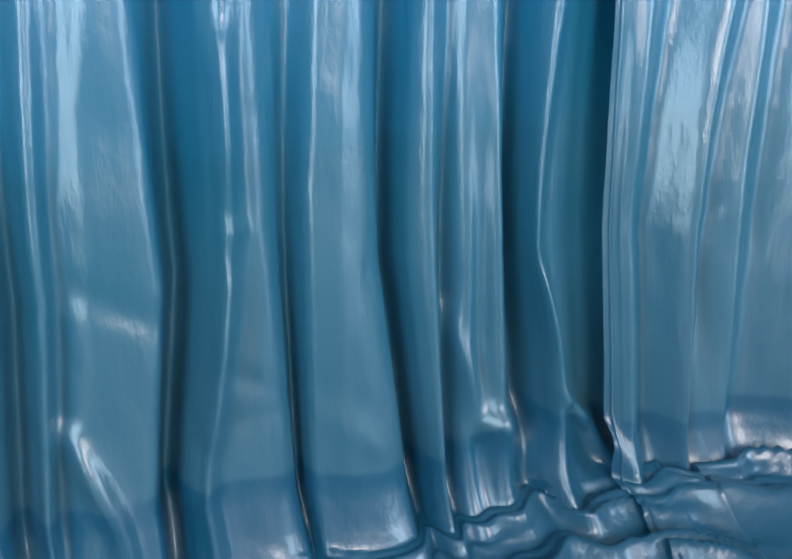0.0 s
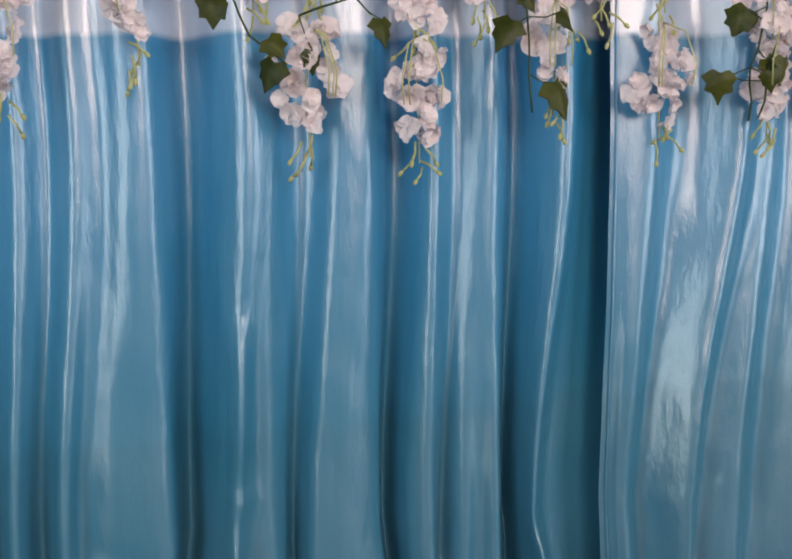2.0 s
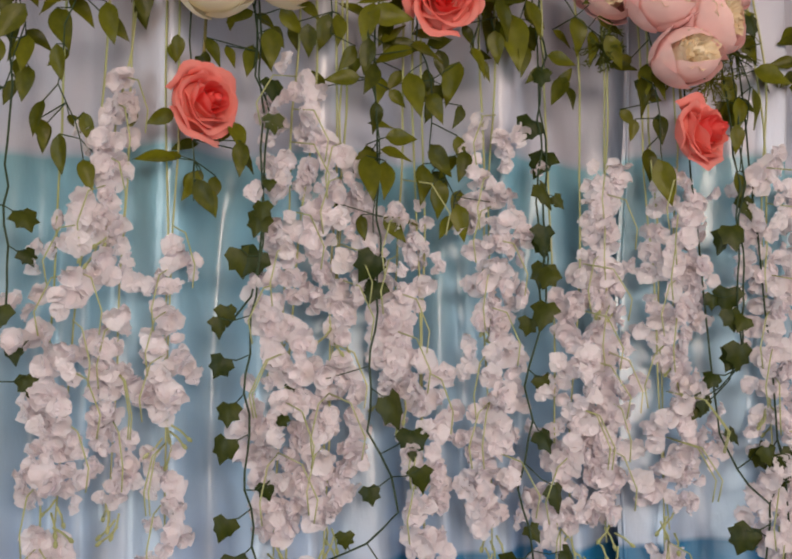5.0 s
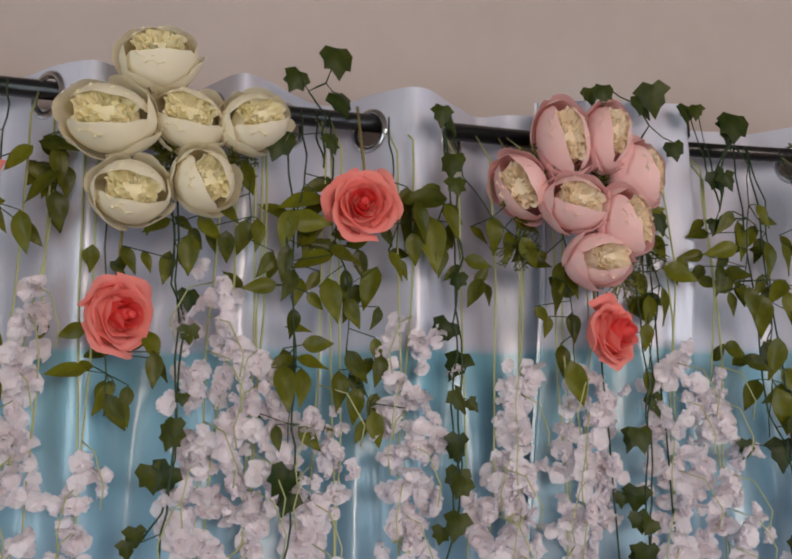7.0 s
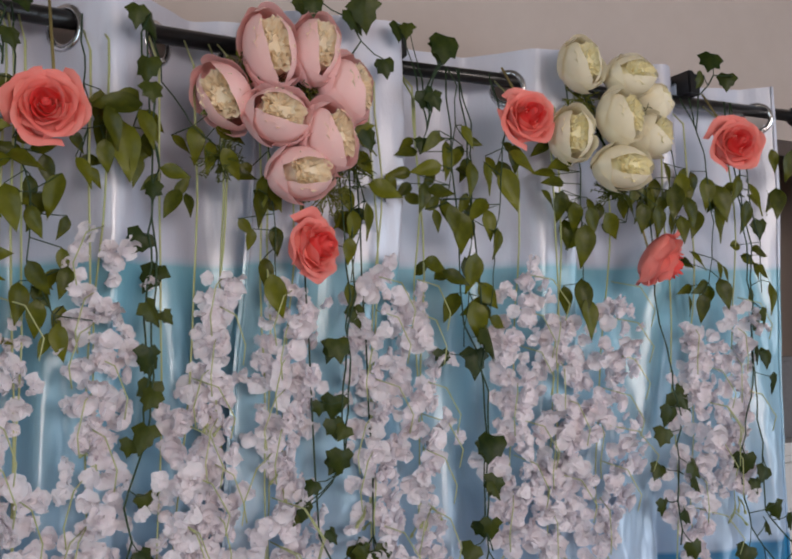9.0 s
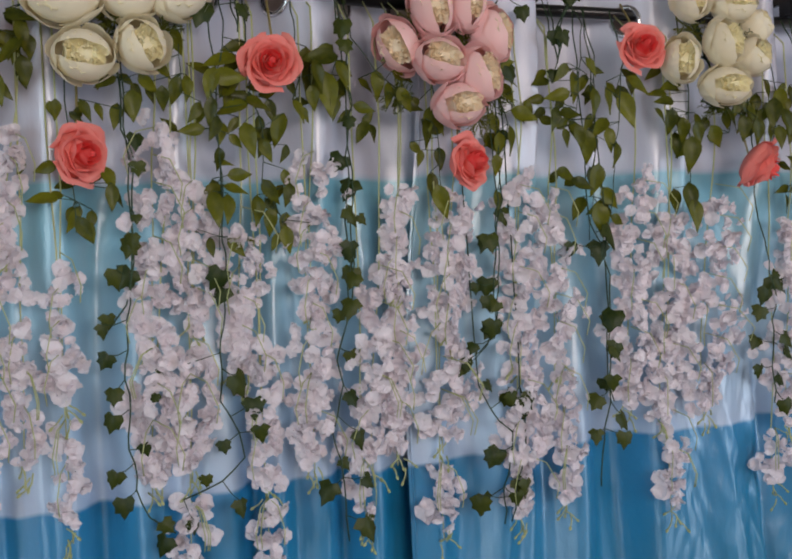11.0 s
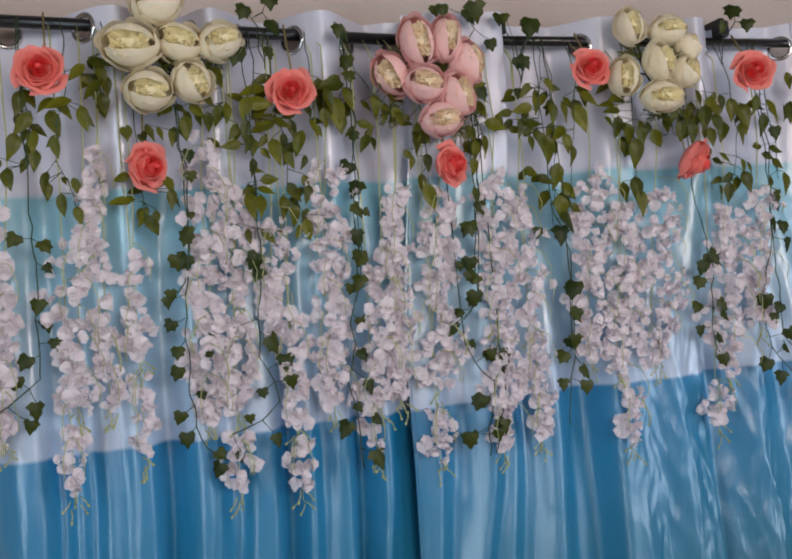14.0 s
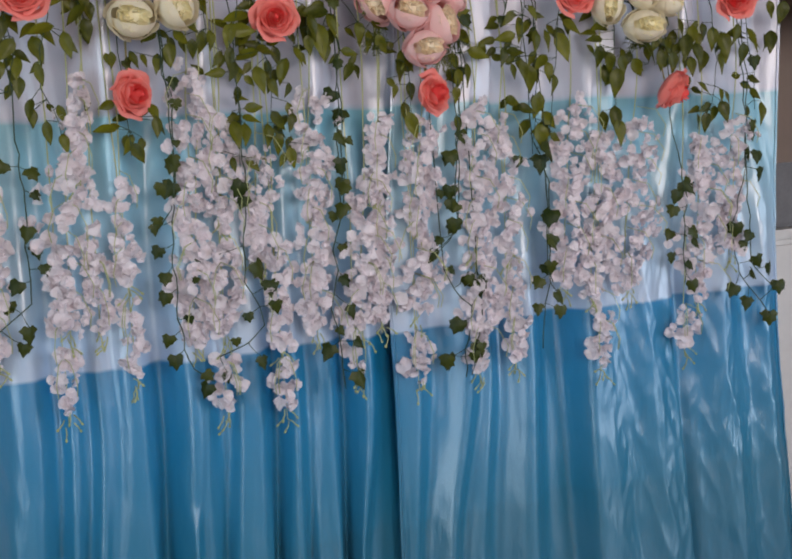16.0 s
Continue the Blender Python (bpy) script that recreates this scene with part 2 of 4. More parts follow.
# folds of the hanging cloth: x at 0.85, 0.41 and 0.20 m above the floor, depth (towards the room is minus)
LEFT_FOLDS_NEAR = [(-0.945, -0.985, -1.01, 0.02), (-0.905, -0.94, -0.965, -0.03), (-0.845, -0.885, -0.91, -0.035), (-0.815, -0.855, -0.88, 0.03), (-0.79, -0.828, -0.853, -0.045),
    (-0.762, -0.802, -0.826, 0.03), (-0.749, -0.791, -0.812, -0.02), (-0.73, -0.772, -0.798, -0.048), (-0.716, -0.765, -0.79, 0.0), (-0.706, -0.754, -0.779, -0.012),
    (-0.693, -0.735, -0.762, -0.026), (-0.645, -0.66, -0.688, -0.032), (-0.616, -0.638, -0.67, 0.055), (-0.586, -0.612, -0.647, -0.026), (-0.549, -0.595, -0.631, -0.052),
    (-0.527, -0.583, -0.614, -0.03), (-0.502, -0.532, -0.534, -0.036)]
LEFT_FOLDS_FAR = [(-0.493, -0.521, -0.527, 0.05), (-0.472, -0.506, -0.515, -0.03), (-0.419, -0.465, -0.462, -0.042), (-0.398, -0.418, -0.405, -0.028), (-0.376, -0.401, -0.386, 0.055),
    (-0.349, -0.384, -0.372, -0.026), (-0.33, -0.357, -0.356, -0.054), (-0.311, -0.335, -0.34, 0.022), (-0.295, -0.322, -0.328, -0.01), (-0.282, -0.306, -0.313, -0.032),
    (-0.27, -0.293, -0.299, 0.0), (-0.25, -0.27, -0.271, -0.04), (-0.224, -0.24, -0.232, 0.05), (-0.171, -0.23, -0.202, -0.048), (-0.137, -0.199, -0.169, 0.0),
    (-0.113, -0.131, -0.123, 0.02), (-0.05, -0.07, -0.06, 0.035)]
TOP_RIGHT = [(-0.055, -0.02), (0.02, -0.045), (0.168, -0.05), (0.20, 0.045), (0.33, 0.05), (0.44, -0.03), (0.492, -0.05), (0.53, 0.045), (0.62, 0.05),
             (0.70, -0.045), (0.80, 0.045), (0.96, 0.03), (1.015, -0.01)]
RIGHT_FOLDS_NEAR = [(-0.113, -0.128, -0.123, -0.02), (-0.099, -0.115, -0.107, -0.036), (-0.056, -0.104, -0.095, -0.042), (-0.01, -0.069, -0.06, -0.0), (0.079, -0.015, -0.019, -0.046),
    (0.109, 0.029, -0.002, 0.006), (0.125, 0.057, 0.049, -0.03), (0.165, 0.12, 0.1, 0.02), (0.235, 0.2, 0.19, -0.036), (0.295, 0.28, 0.28, 0.03),
    (0.355, 0.35, 0.355, 0.04)]
RIGHT_FOLDS_FAR = [(0.375, 0.37, 0.375, -0.045), (0.43, 0.43, 0.44, -0.04), (0.49, 0.5, 0.51, -0.02), (0.56, 0.57, 0.58, -0.046), (0.64, 0.65, 0.66, -0.03),
    (0.66, 0.67, 0.68, 0.035), (0.7, 0.71, 0.72, 0.01), (0.79, 0.8, 0.81, -0.035), (0.87, 0.88, 0.89, -0.005), (0.93, 0.94, 0.95, -0.03),
    (0.99, 1.0, 1.01, 0.01)]
WALL_SIDE = 0.085
DRAGS = [  # pulls in the hanging cloth: from x, z to x, z, half width, height towards the room
    (-0.745, 0.43, -0.65, 0.36, 0.016, -0.004), (-0.615, 0.31, -0.535, 0.255, 0.014, -0.004), (-0.625, 0.22, -0.53, 0.245, 0.014, -0.003),
    (-0.51, 0.245, -0.42, 0.17, 0.016, 0.003), (-0.335, 0.33, -0.29, 0.14, 0.012, 0.016), (-0.29, 0.16, -0.13, 0.05, 0.014, 0.03),
    (-0.225, 0.36, -0.185, 0.18, 0.014, 0.018), (-0.185, 0.18, -0.10, 0.11, 0.012, 0.028), (0.0, 0.30, 0.01, 0.10, 0.012, 0.012),
    (-0.775, 0.25, -0.72, 0.08, 0.014, 0.02), (-0.575, 0.66, -0.58, 0.47, 0.012, 0.020), (-0.58, 0.47, -0.625, 0.22, 0.014, 0.022),
]


def drag(x, z):
    out = 0.0
    for xa, za, xb, zb, w, h in DRAGS:
        dx, dz = xb - xa, zb - za
        t = min(1.0, max(0.0, ((x - xa) * dx + (z - za) * dz) / (dx * dx + dz * dz)))
        d = math.hypot(x - xa - t * dx, z - za - t * dz) / w
        if d < 3:
            out -= h * math.exp(-d * d) * (0.25 + 0.75 * math.sin(math.pi * (0.1 + 0.8 * t)))
    return out


def across(folds, ref):
    """The fold between two turning points at a place along the panel."""
    for p, q in zip(folds, folds[1:]):
        if ref <= q[0] + 1e-6:
            break
    u = min(1.0, max(0.0, (ref - p[0]) / (q[0] - p[0])))
    return [p[k] + (q[k] - p[k]) * u for k in (0, 1, 2)], p[3] + (q[3] - p[3]) * u * u * (3 - 2 * u)


def low_fold(folds, s, z):
    """Place (x, y) of the hanging cloth below the flowers, s across the panel."""
    ref = folds[0][0] + s * (folds[-1][0] - folds[0][0])
    xs, _ = across(folds, ref)
    x = xs[1] + (xs[0] - xs[1]) * ease(0.36, 0.92, z) if z > 0.41 else xs[1] + (xs[2] - xs[1]) * min(1.3, (0.41 - z) / 0.21)
    soft = 0.005 + 0.005 * ease(0.3, 0.85, z)
    y = sum(w * across(folds, ref + d * soft)[1] for d, w in ((-2.4, 0.05), (-1.8, 0.09), (-1.2, 0.13), (-0.6, 0.15), (0, 0.16), (0.6, 0.15), (1.2, 0.13), (1.8, 0.09), (2.4, 0.05)))
    return x, 0.98 * y


def hem_lift(x):
    """How far the cloth is drawn up or let down at its hem."""
    return 0.03 - 0.03 * ease(-0.62, -0.38, x) + 0.04 * math.exp(-((x + 0.24) / 0.07) ** 2) - 0.02 * ease(-0.15, 0.1, x)


def fold(stops_top, folds, s, z):
    """Place of the cloth: s runs across a panel from 0 to 1."""
    xt = stops_top[0][0] + s * (stops_top[-1][0] - stops_top[0][0])
    xl, yl = low_fold(folds, s, z)
    w = ease(1.05, 1.72, z)
    x = w * xt + (1 - w) * xl
    y = w * pick(stops_top, xt) + (1 - w) * yl
    low = ease(0.85, 0.25, z)
    # soft dents, narrow side folds and drag lines in the hanging cloth
    y += 0.010 * ease(0.45, 1.2, z) * noise.noise((x * 24, z * 1.1, 4.4))
    y += 0.006 * noise.noise((x * 9, z * 2.6, 3.1)) * (1 - 0.6 * w)
    crushed = ease(0.3, 0.5, x) * (1 - w) + 0.5 * ease(-0.8, -0.95, x) * (1 - w)
    y += 0.0016 * (0.7 + low) * noise.noise((x * 26 + z * 5, z * 11, 7.7))
    y -= 0.0045 * crushed * (1 - 2 * abs(noise.noise((x * 23 + z * 5, z * 5 - x * 3, 1.7))) + 0.5 * (1 - 2 * abs(noise.noise((x * 44 - z * 9, z * 13, 5.7)))))
    rest = z
    y += drag(x, z) if z < 0.8 else 0.0
    y -= 0.025 * ease(-0.14, 0.0, x) * ease(0.95, 0.1, rest)          # drawn forwards by its own surplus
    z += hem_lift(x) * ease(0.45, 0.15, rest)
    # the surplus length spreads forwards over the floor in heaped, twisted folds
    if rest < 0.135:
        k = (0.135 - rest) / 0.135
        run = 0.42 + 0.08 * noise.noise((x * 3.1, 2.2, 0.4))
        y = y * (1 - 0.6 * ease(0, 0.5, k)) - run * k ** 1.8
        slant = x * 2.2 - k * 3.4 + 0.5 * noise.noise((x * 4, k * 3, 6.6))
        ridge = 1 - 2 * abs(noise.noise((slant * 1.5, x * 1.2 + k, 1.7)))
        fine = 1 - 2 * abs(noise.noise((slant * 4.2, x * 3 + k * 2, 5.2)))
        heap = 0.032 * max(0.0, ridge) ** 1.5 + 0.009 * max(0.0, fine) ** 2
        z = (0.135 + z - rest) * (1 - k) ** 2 * (1 - 0.55 * ease(0.08, 0.34, k)) + 0.035 * ease(0.1, 0.4, k) * (1 - k) + heap * ease(0.12, 0.36, k)
        x += 0.04 * k * noise.noise((x * 5, k * 3, 8.8))
    return Vector((x, min(y, WALL_SIDE), max(z, 0.006)))


def curtain(stops_top, stops_low, rings, cols, label):
    ob = root("curtain", ((stops_top[0][0] + stops_top[-1][0]) / 2, 0, 0), label, "curtain", "curtains on the rod")
    base = Matrix.Translation(-ob.location)
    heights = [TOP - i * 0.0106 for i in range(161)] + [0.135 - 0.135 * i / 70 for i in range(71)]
    span = stops_top[-1][0] - stops_top[0][0]
    holes = []
    for gx in rings:
        s = (gx - stops_top[0][0]) / span
        z = rod_z(gx) - 0.012
        c, d = fold(stops_top, stops_low, s, z), fold(stops_top, stops_low, s + 0.006, z) - fold(stops_top, stops_low, s - 0.006, z)
        holes.append((c, Vector((d.y, -d.x, 0)).normalized()))
    bm = bmesh.new()
    grid = [[bm.verts.new(base @ fold(stops_top, stops_low, i / cols, z)) for i in range(cols + 1)] for z in heights]
    for j in range(len(heights) - 1):
        for i in range(cols):
            quad = (grid[j][i], grid[j + 1][i], grid[j + 1][i + 1], grid[j][i + 1])
            mid = (quad[0].co + quad[2].co) / 2 + ob.location
            if heights[j] > 1.7 and any((mid - c).length < 0.023 for c, _ in holes):
                continue
            bm.faces.new(quad)
    uv = bm.loops.layers.uv.new("cloth")
    place = {v: (i / cols, heights[j] / 2) for j, row in enumerate(grid) for i, v in enumerate(row)}
    for face in bm.faces:
        for loop in face.loops:
            loop[uv].uv = place[loop.vert]
    loose = [v for v in bm.verts if not v.link_faces]
    bmesh.ops.delete(bm, geom=loose, context="VERTS")
    cloth = part("cloth", bm, M_SATIN, ob)
    # stitched side seam of doubled cloth
    for s in (0.006, 0.994):
        bm = bmesh.new()
        tube(bm, [base @ (fold(stops_top, stops_low, s, z) + Vector((0, -0.0015, 0))) for z in heights[::3]], 0.0022, 5)
        uv = bm.loops.layers.uv.new("cloth")
        for face in bm.faces:
            for loop in face.loops:
                loop[uv].uv = (s, loop.vert.co.z / 2)
        part("side_seam", bm, M_SATIN, ob)
    bm = bmesh.new()
    for i in range(24):
        a0 = 6.2832 * i / 24
        ring = [(math.cos(a0) * (0.0265 + 0.0055 * math.cos(b)), math.sin(a0) * (0.0265 + 0.0055 * math.cos(b)), 0.0032 * math.sin(b)) for b in [6.2832 * k / 8 for k in range(8)]]
        for p in ring:
            bm.verts.new(p)
    bm.verts.ensure_lookup_table()
    for i in range(24):
        for k in range(8):
            bm.faces.new([bm.verts[n] for n in (i * 8 + k, i * 8 + (k + 1) % 8, (i + 1) % 24 * 8 + (k + 1) % 8, (i + 1) % 24 * 8 + k)])
    me = mesh_of("eyelet", bm, M_STEEL)
    for c, n in holes:
        piece("eyelet", me, ob, Matrix.Translation(c - ob.location) @ n.to_track_quat("Z", "Y").to_matrix().to_4x4())
    return ob


def rod_z(x):
    return 1.796 + max(0.0, -0.05 - x) * 0.038


curtain(TOP_LEFT, LEFT_FOLDS_NEAR + LEFT_FOLDS_FAR, (-0.855, -0.712, -0.60, -0.51, -0.405, -0.296, -0.177, -0.056), 330, "shiny satin curtain in pale to deep blue stripes, hung in folds")
curtain(TOP_RIGHT, RIGHT_FOLDS_NEAR + RIGHT_FOLDS_FAR, (0.186, 0.395, 0.51, 0.655, 0.765, 0.985), 360, "shiny blue striped satin curtain, creased, pooled on the floor")

rod = root("curtain_rod", (0.02, 0, 1.796), "black lacquered metal curtain rod with wall brackets", "curtain rod")
for name, a, b, r in (("tube", -1.03, -0.05, 0.0125), ("inner_tube", -0.06, 1.09, 0.0112)):
    bm = bmesh.new()
    tube(bm, [(x - 0.02, 0, rod_z(x) - 1.796) for x in (a, (a + b) / 2, b)], r, 16)
    part(name, bm, M_ROD, rod)
for x in (-1.04, 1.10):
    bm = bmesh.new()
    bmesh.ops.create_uvsphere(bm, u_segments=16, v_segments=10, radius=0.022, matrix=Matrix.Translation((x - 0.02, 0, rod_z(x) - 1.796)) @ Matrix.Diagonal((1.3, 1, 1, 1)))
    part("finial", bm, M_ROD, rod)
for x in (-0.99, 0.185, 0.80):
    bm = bmesh.new()
    box(bm, x - 0.032, 0.075, -0.02, x - 0.008, 0.108, 0.085)
    box(bm, x - 0.028, -0.012, 0.045, x - 0.012, 0.08, 0.06)
    box(bm, x - 0.034, -0.018, 0.012, x - 0.006, 0.018, 0.052)
    bmesh.ops.bevel(bm, geom=bm.edges[:], offset=0.003, segments=2, affect="EDGES")
    part("bracket", bm, M_ROD, rod, smooth=False)


# ---- flowers ----
def blossom_mesh(kind):
    rnd = random.Random(40 + kind)
    bm = bmesh.new()
    n = 4 + kind % 2
    for k in range(n):
        a, w, l = 6.2832 * k / n + rnd.uniform(-0.25, 0.25), rnd.uniform(0.0095, 0.0135), rnd.uniform(0.014, 0.020)
        tilt, cup = rnd.uniform(-0.4, 1.1), rnd.uniform(0.0, 0.8)
        turn = Matrix.Rotation(a, 4, "Z") @ Matrix.Rotation(-tilt, 4, "Y")

        def f(u, v):
            wide = w * math.sin(math.pi * (0.10 + 0.82 * v)) ** 0.6
            return turn @ Vector((l * v * (1 - 0.12 * u * u), wide * u, cup * 0.012 * (u * u - v * 0.6) + 0.0024 * math.sin(4 * u + 7 * v + k)))
        sheet(bm, f, 4, 4)
    return mesh_of("blossom", bm, M_WIST)


BLOSSOMS = [blossom_mesh(k) for k in range(6)]


def bud_mesh():
    bm = bmesh.new()
    tube(bm, [(0, 0, 0), (0.002, -0.002, -0.012), (0.001, -0.001, -0.024)], 0.0013, 5)
    bmesh.ops.create_uvsphere(bm, u_segments=6, v_segments=5, radius=0.0026, matrix=Matrix.Translation((0.001, -0.001, -0.026)) @ Matrix.Diagonal((1, 1, 1.7, 1)))
    return mesh_of("bud", bm, M_PISTIL)


BUD = bud_mesh()
rnd = random.Random(11)


def wisteria(x0, z0, x1, z1, wide, count, hang=-0.062):
    """One hanging garland: a yellow-green stem from the rod, blossoms all along it, buds at its tip."""
    ob = root("wisteria_garland", (x0, hang, rod_z(x0)), "hanging garland of pale pink white cloth wisteria blossoms", "garland", "wisteria garlands")
    line = []
    for i in range(15):
        v = i / 14
        line.append(Vector(((x1 - x0) * ease(0.2, 1, v) + 0.006 * noise.noise((x0 * 9, v * 5, 1)), 0.012 * noise.noise((x0 * 7, v * 4, 2)), (z1 - rod_z(x0)) * v)))
    line[0].y = 0.075 - 0.015
    bm = bmesh.new()
    tube(bm, line, 0.0017, 5, 0.6)
    part("stem", bm, M_PISTIL, ob)
    first = (rod_z(x0) - z0) / (rod_z(x0) - z1)
    for i in range(count):
        q = i / (count - 1)
        v = first + (0.965 - first) * q ** 0.85
        k = min(13, int(v * 14))
        p = line[k].lerp(line[k + 1], v * 14 - k)
        lump = 0.8 + 0.75 * noise.noise((x0 * 31, q * (z0 - z1) * 16, 4.2))
        body = wide * lump * (1.05 - 0.45 * ease(0.6, 1.0, q)) * (0.6 + 0.4 * ease(0, 0.12, q))
        a = rnd.uniform(-1.9, 1.9)
        off = Vector((math.sin(a) * body * rnd.uniform(0.2, 1.15), -abs(math.cos(a)) * body * rnd.uniform(0.15, 0.8), rnd.uniform(-0.012, 0.012)))
        face = Vector((math.sin(a) * 0.9 + rnd.uniform(-0.8, 0.8), -1, rnd.uniform(-1.1, 0.7)))
        m = Matrix.Translation(p + off) @ face.to_track_quat("Z", "Y").to_matrix().to_4x4() @ Matrix.Rotation(rnd.uniform(0, 6.28), 4, "Z") @ Matrix.Scale(rnd.uniform(0.58, 1.1), 4)
        piece("blossom", BLOSSOMS[rnd.randrange(6)], ob, m)
    for i in range(3 + count // 30):
        bm = bmesh.new()
        v = first + (0.93 - first) * (i + 0.5) / (3 + count // 30)
        k = min(13, int(v * 14))
        p = line[k] + Vector((0, -0.01, 0))
        side = rnd.choice((-1, 1)) * rnd.uniform(0.4, 0.9) * wide
        tube(bm, [p, p + Vector((side * 0.6, -wide * 0.6, -0.012)), p + Vector((side, -wide * 0.8, -0.05)), p + Vector((side * 0.9, -wide * 0.7, -0.075))], 0.0009, 5)
        part("tendril", bm, M_PISTIL, ob)
    for k in range(5):
        piece("bud", BUD, ob, Matrix.Translation(line[-1] + Vector((rnd.uniform(-0.012, 0.012), rnd.uniform(-0.01, 0.004), 0.024 - 0.007 * k))) @ Euler((rnd.uniform(-0.7, 0.7), rnd.uniform(-0.9, 0.9), 0)).to_matrix().to_4x4())
    return ob


# garlands: from x, z down to x, z; half width; blossoms
GARLANDS_WEST = [(-0.863, 1.371, -0.905, 1.014, 0.026, 39), (-0.69, 1.565, -0.733, 1.362, 0.03, 27), (-0.726, 1.397, -0.776, 1.056, 0.046, 66), (-0.776, 1.056, -0.796, 0.901, 0.022, 16), (-0.699, 1.261, -0.72, 1.053, 0.025, 22), (-0.648, 1.369, -0.658, 1.139, 0.025, 24),
    (-0.663, 1.14, -0.66, 0.95, 0.022, 18), (-0.503, 1.572, -0.529, 1.235, 0.043, 61), (-0.45, 1.491, -0.464, 1.238, 0.032, 35), (-0.482, 1.249, -0.541, 1.006, 0.043, 46), (-0.445, 1.237, -0.485, 1.016, 0.037, 36), (-0.459, 0.994, -0.489, 0.854, 0.024, 15),
    (-0.371, 1.42, -0.4, 1.166, 0.04, 44)]
GARLANDS_MIDDLE = [(-0.351, 1.218, -0.37, 0.972, 0.028, 30), (-0.363, 0.971, -0.37, 0.843, 0.024, 14), (-0.254, 1.511, -0.281, 1.25, 0.039, 44), (-0.277, 1.269, -0.288, 0.999, 0.042, 49), (-0.097, 1.464, -0.132, 1.277, 0.03, 25), (-0.144, 1.318, -0.186, 0.99, 0.045, 62),
    (-0.109, 1.295, -0.143, 0.999, 0.026, 33), (-0.192, 0.986, -0.206, 0.89, 0.016, 8), (-0.006, 1.455, -0.038, 1.188, 0.044, 51), (-0.047, 1.209, -0.062, 1.009, 0.052, 46), (-0.058, 0.988, -0.068, 0.863, 0.027, 16), (0.12, 1.475, 0.085, 1.135, 0.043, 62),
    (0.182, 1.451, 0.16, 1.127, 0.038, 52)]
GARLANDS_EAST = [(0.11, 1.153, 0.08, 0.861, 0.043, 54), (0.185, 1.145, 0.169, 0.874, 0.036, 42), (0.361, 1.486, 0.313, 1.036, 0.047, 87), (0.44, 1.395, 0.384, 0.995, 0.043, 72), (0.536, 1.434, 0.476, 1.006, 0.055, 98), (0.428, 0.99, 0.398, 0.83, 0.03, 22),
    (0.721, 1.379, 0.68, 0.959, 0.048, 83), (0.666, 0.961, 0.643, 0.839, 0.029, 17), (0.825, 1.42, 0.784, 1.063, 0.042, 62), (-0.905, 1.5, -0.93, 1.0, 0.03, 62)]
for g in GARLANDS_WEST + GARLANDS_MIDDLE + GARLANDS_EAST:
    wisteria(*g[:4], g[4] * 1.3, int(g[5] * 1.6))


def ivy_mesh(kind):
    r = random.Random(70 + kind)
    lobes = ((0.0, 0.0), (0.012, -0.005), (0.022, 0.006), (0.0165, 0.015), (0.0175, 0.025), (0.009, 0.028), (0.0, 0.041))
    edge = [Vector((x * r.uniform(0.85, 1.15), y * r.uniform(0.92, 1.08), 0)) for x, y in lobes]
    edge += [Vector((-p.x * r.uniform(0.85, 1.1), p.y, 0)) for p in edge[-2:0:-1]]
    bm = bmesh.new()
    for side in (0, 1):
        rim = [bm.verts.new(p + Vector((0, 0, -0.25 * abs(p.x) - 4.5 * (p.y - 0.012) ** 2 + r.uniform(-0.001, 0.001) - 0.0006 * side))) for p in edge]
        ridge = [bm.verts.new((0, y, 0.0015 - 4.5 * (y - 0.012) ** 2 - 0.0006 * side)) for y in (0.012,)]
        for k in range(len(rim)):
            tri = (ridge[0], rim[k], rim[(k + 1) % len(rim)])
            bm.faces.new(tri if side == 0 else tri[::-1])
    bmesh.ops.subdivide_edges(bm, edges=bm.edges[:], cuts=1, smooth=0.12)
    return mesh_of("leaf", bm, M_IVY)


IVY = [ivy_mesh(k) for k in range(4)]


def set_leaf(name, kinds, parent, at, way, face, size):
    """One leaf at its stalk's end, its tip pointing along way."""
    right = way.cross(face).normalized()
    m = Matrix((right, way, right.cross(way))).transposed().to_4x4()
    piece(name, kinds[rnd.randrange(len(kinds))], parent, Matrix.Translation(at) @ m @ Matrix.Scale(size, 4))


def stem_line(pts, step, sway):
    line = []
    for (a, c), (b, d) in zip(pts, pts[1:]):
        n = max(2, int(math.hypot(b - a, d - c) / step))
        line += [Vector((a + (b - a) * i / n, 0, c + (d - c) * i / n)) for i in range(n)]
    line.append(Vector((pts[-1][0], 0, pts[-1][1])))
    base = line[0].copy()
    if base.z < rod_z(base.x) - 0.02:          # its tail runs up behind the flowers to the rod
        top, n = Vector((base.x, 0.03, rod_z(base.x) - 0.01)), 8
        line = [top.lerp(base, i / n) for i in range(n)] + line
    return [p - base + sway * Vector((noise.noise((p.x * 20, p.z * 24, 1)), noise.noise((p.x * 20, p.z * 14, 9)), 0)) for p in line]


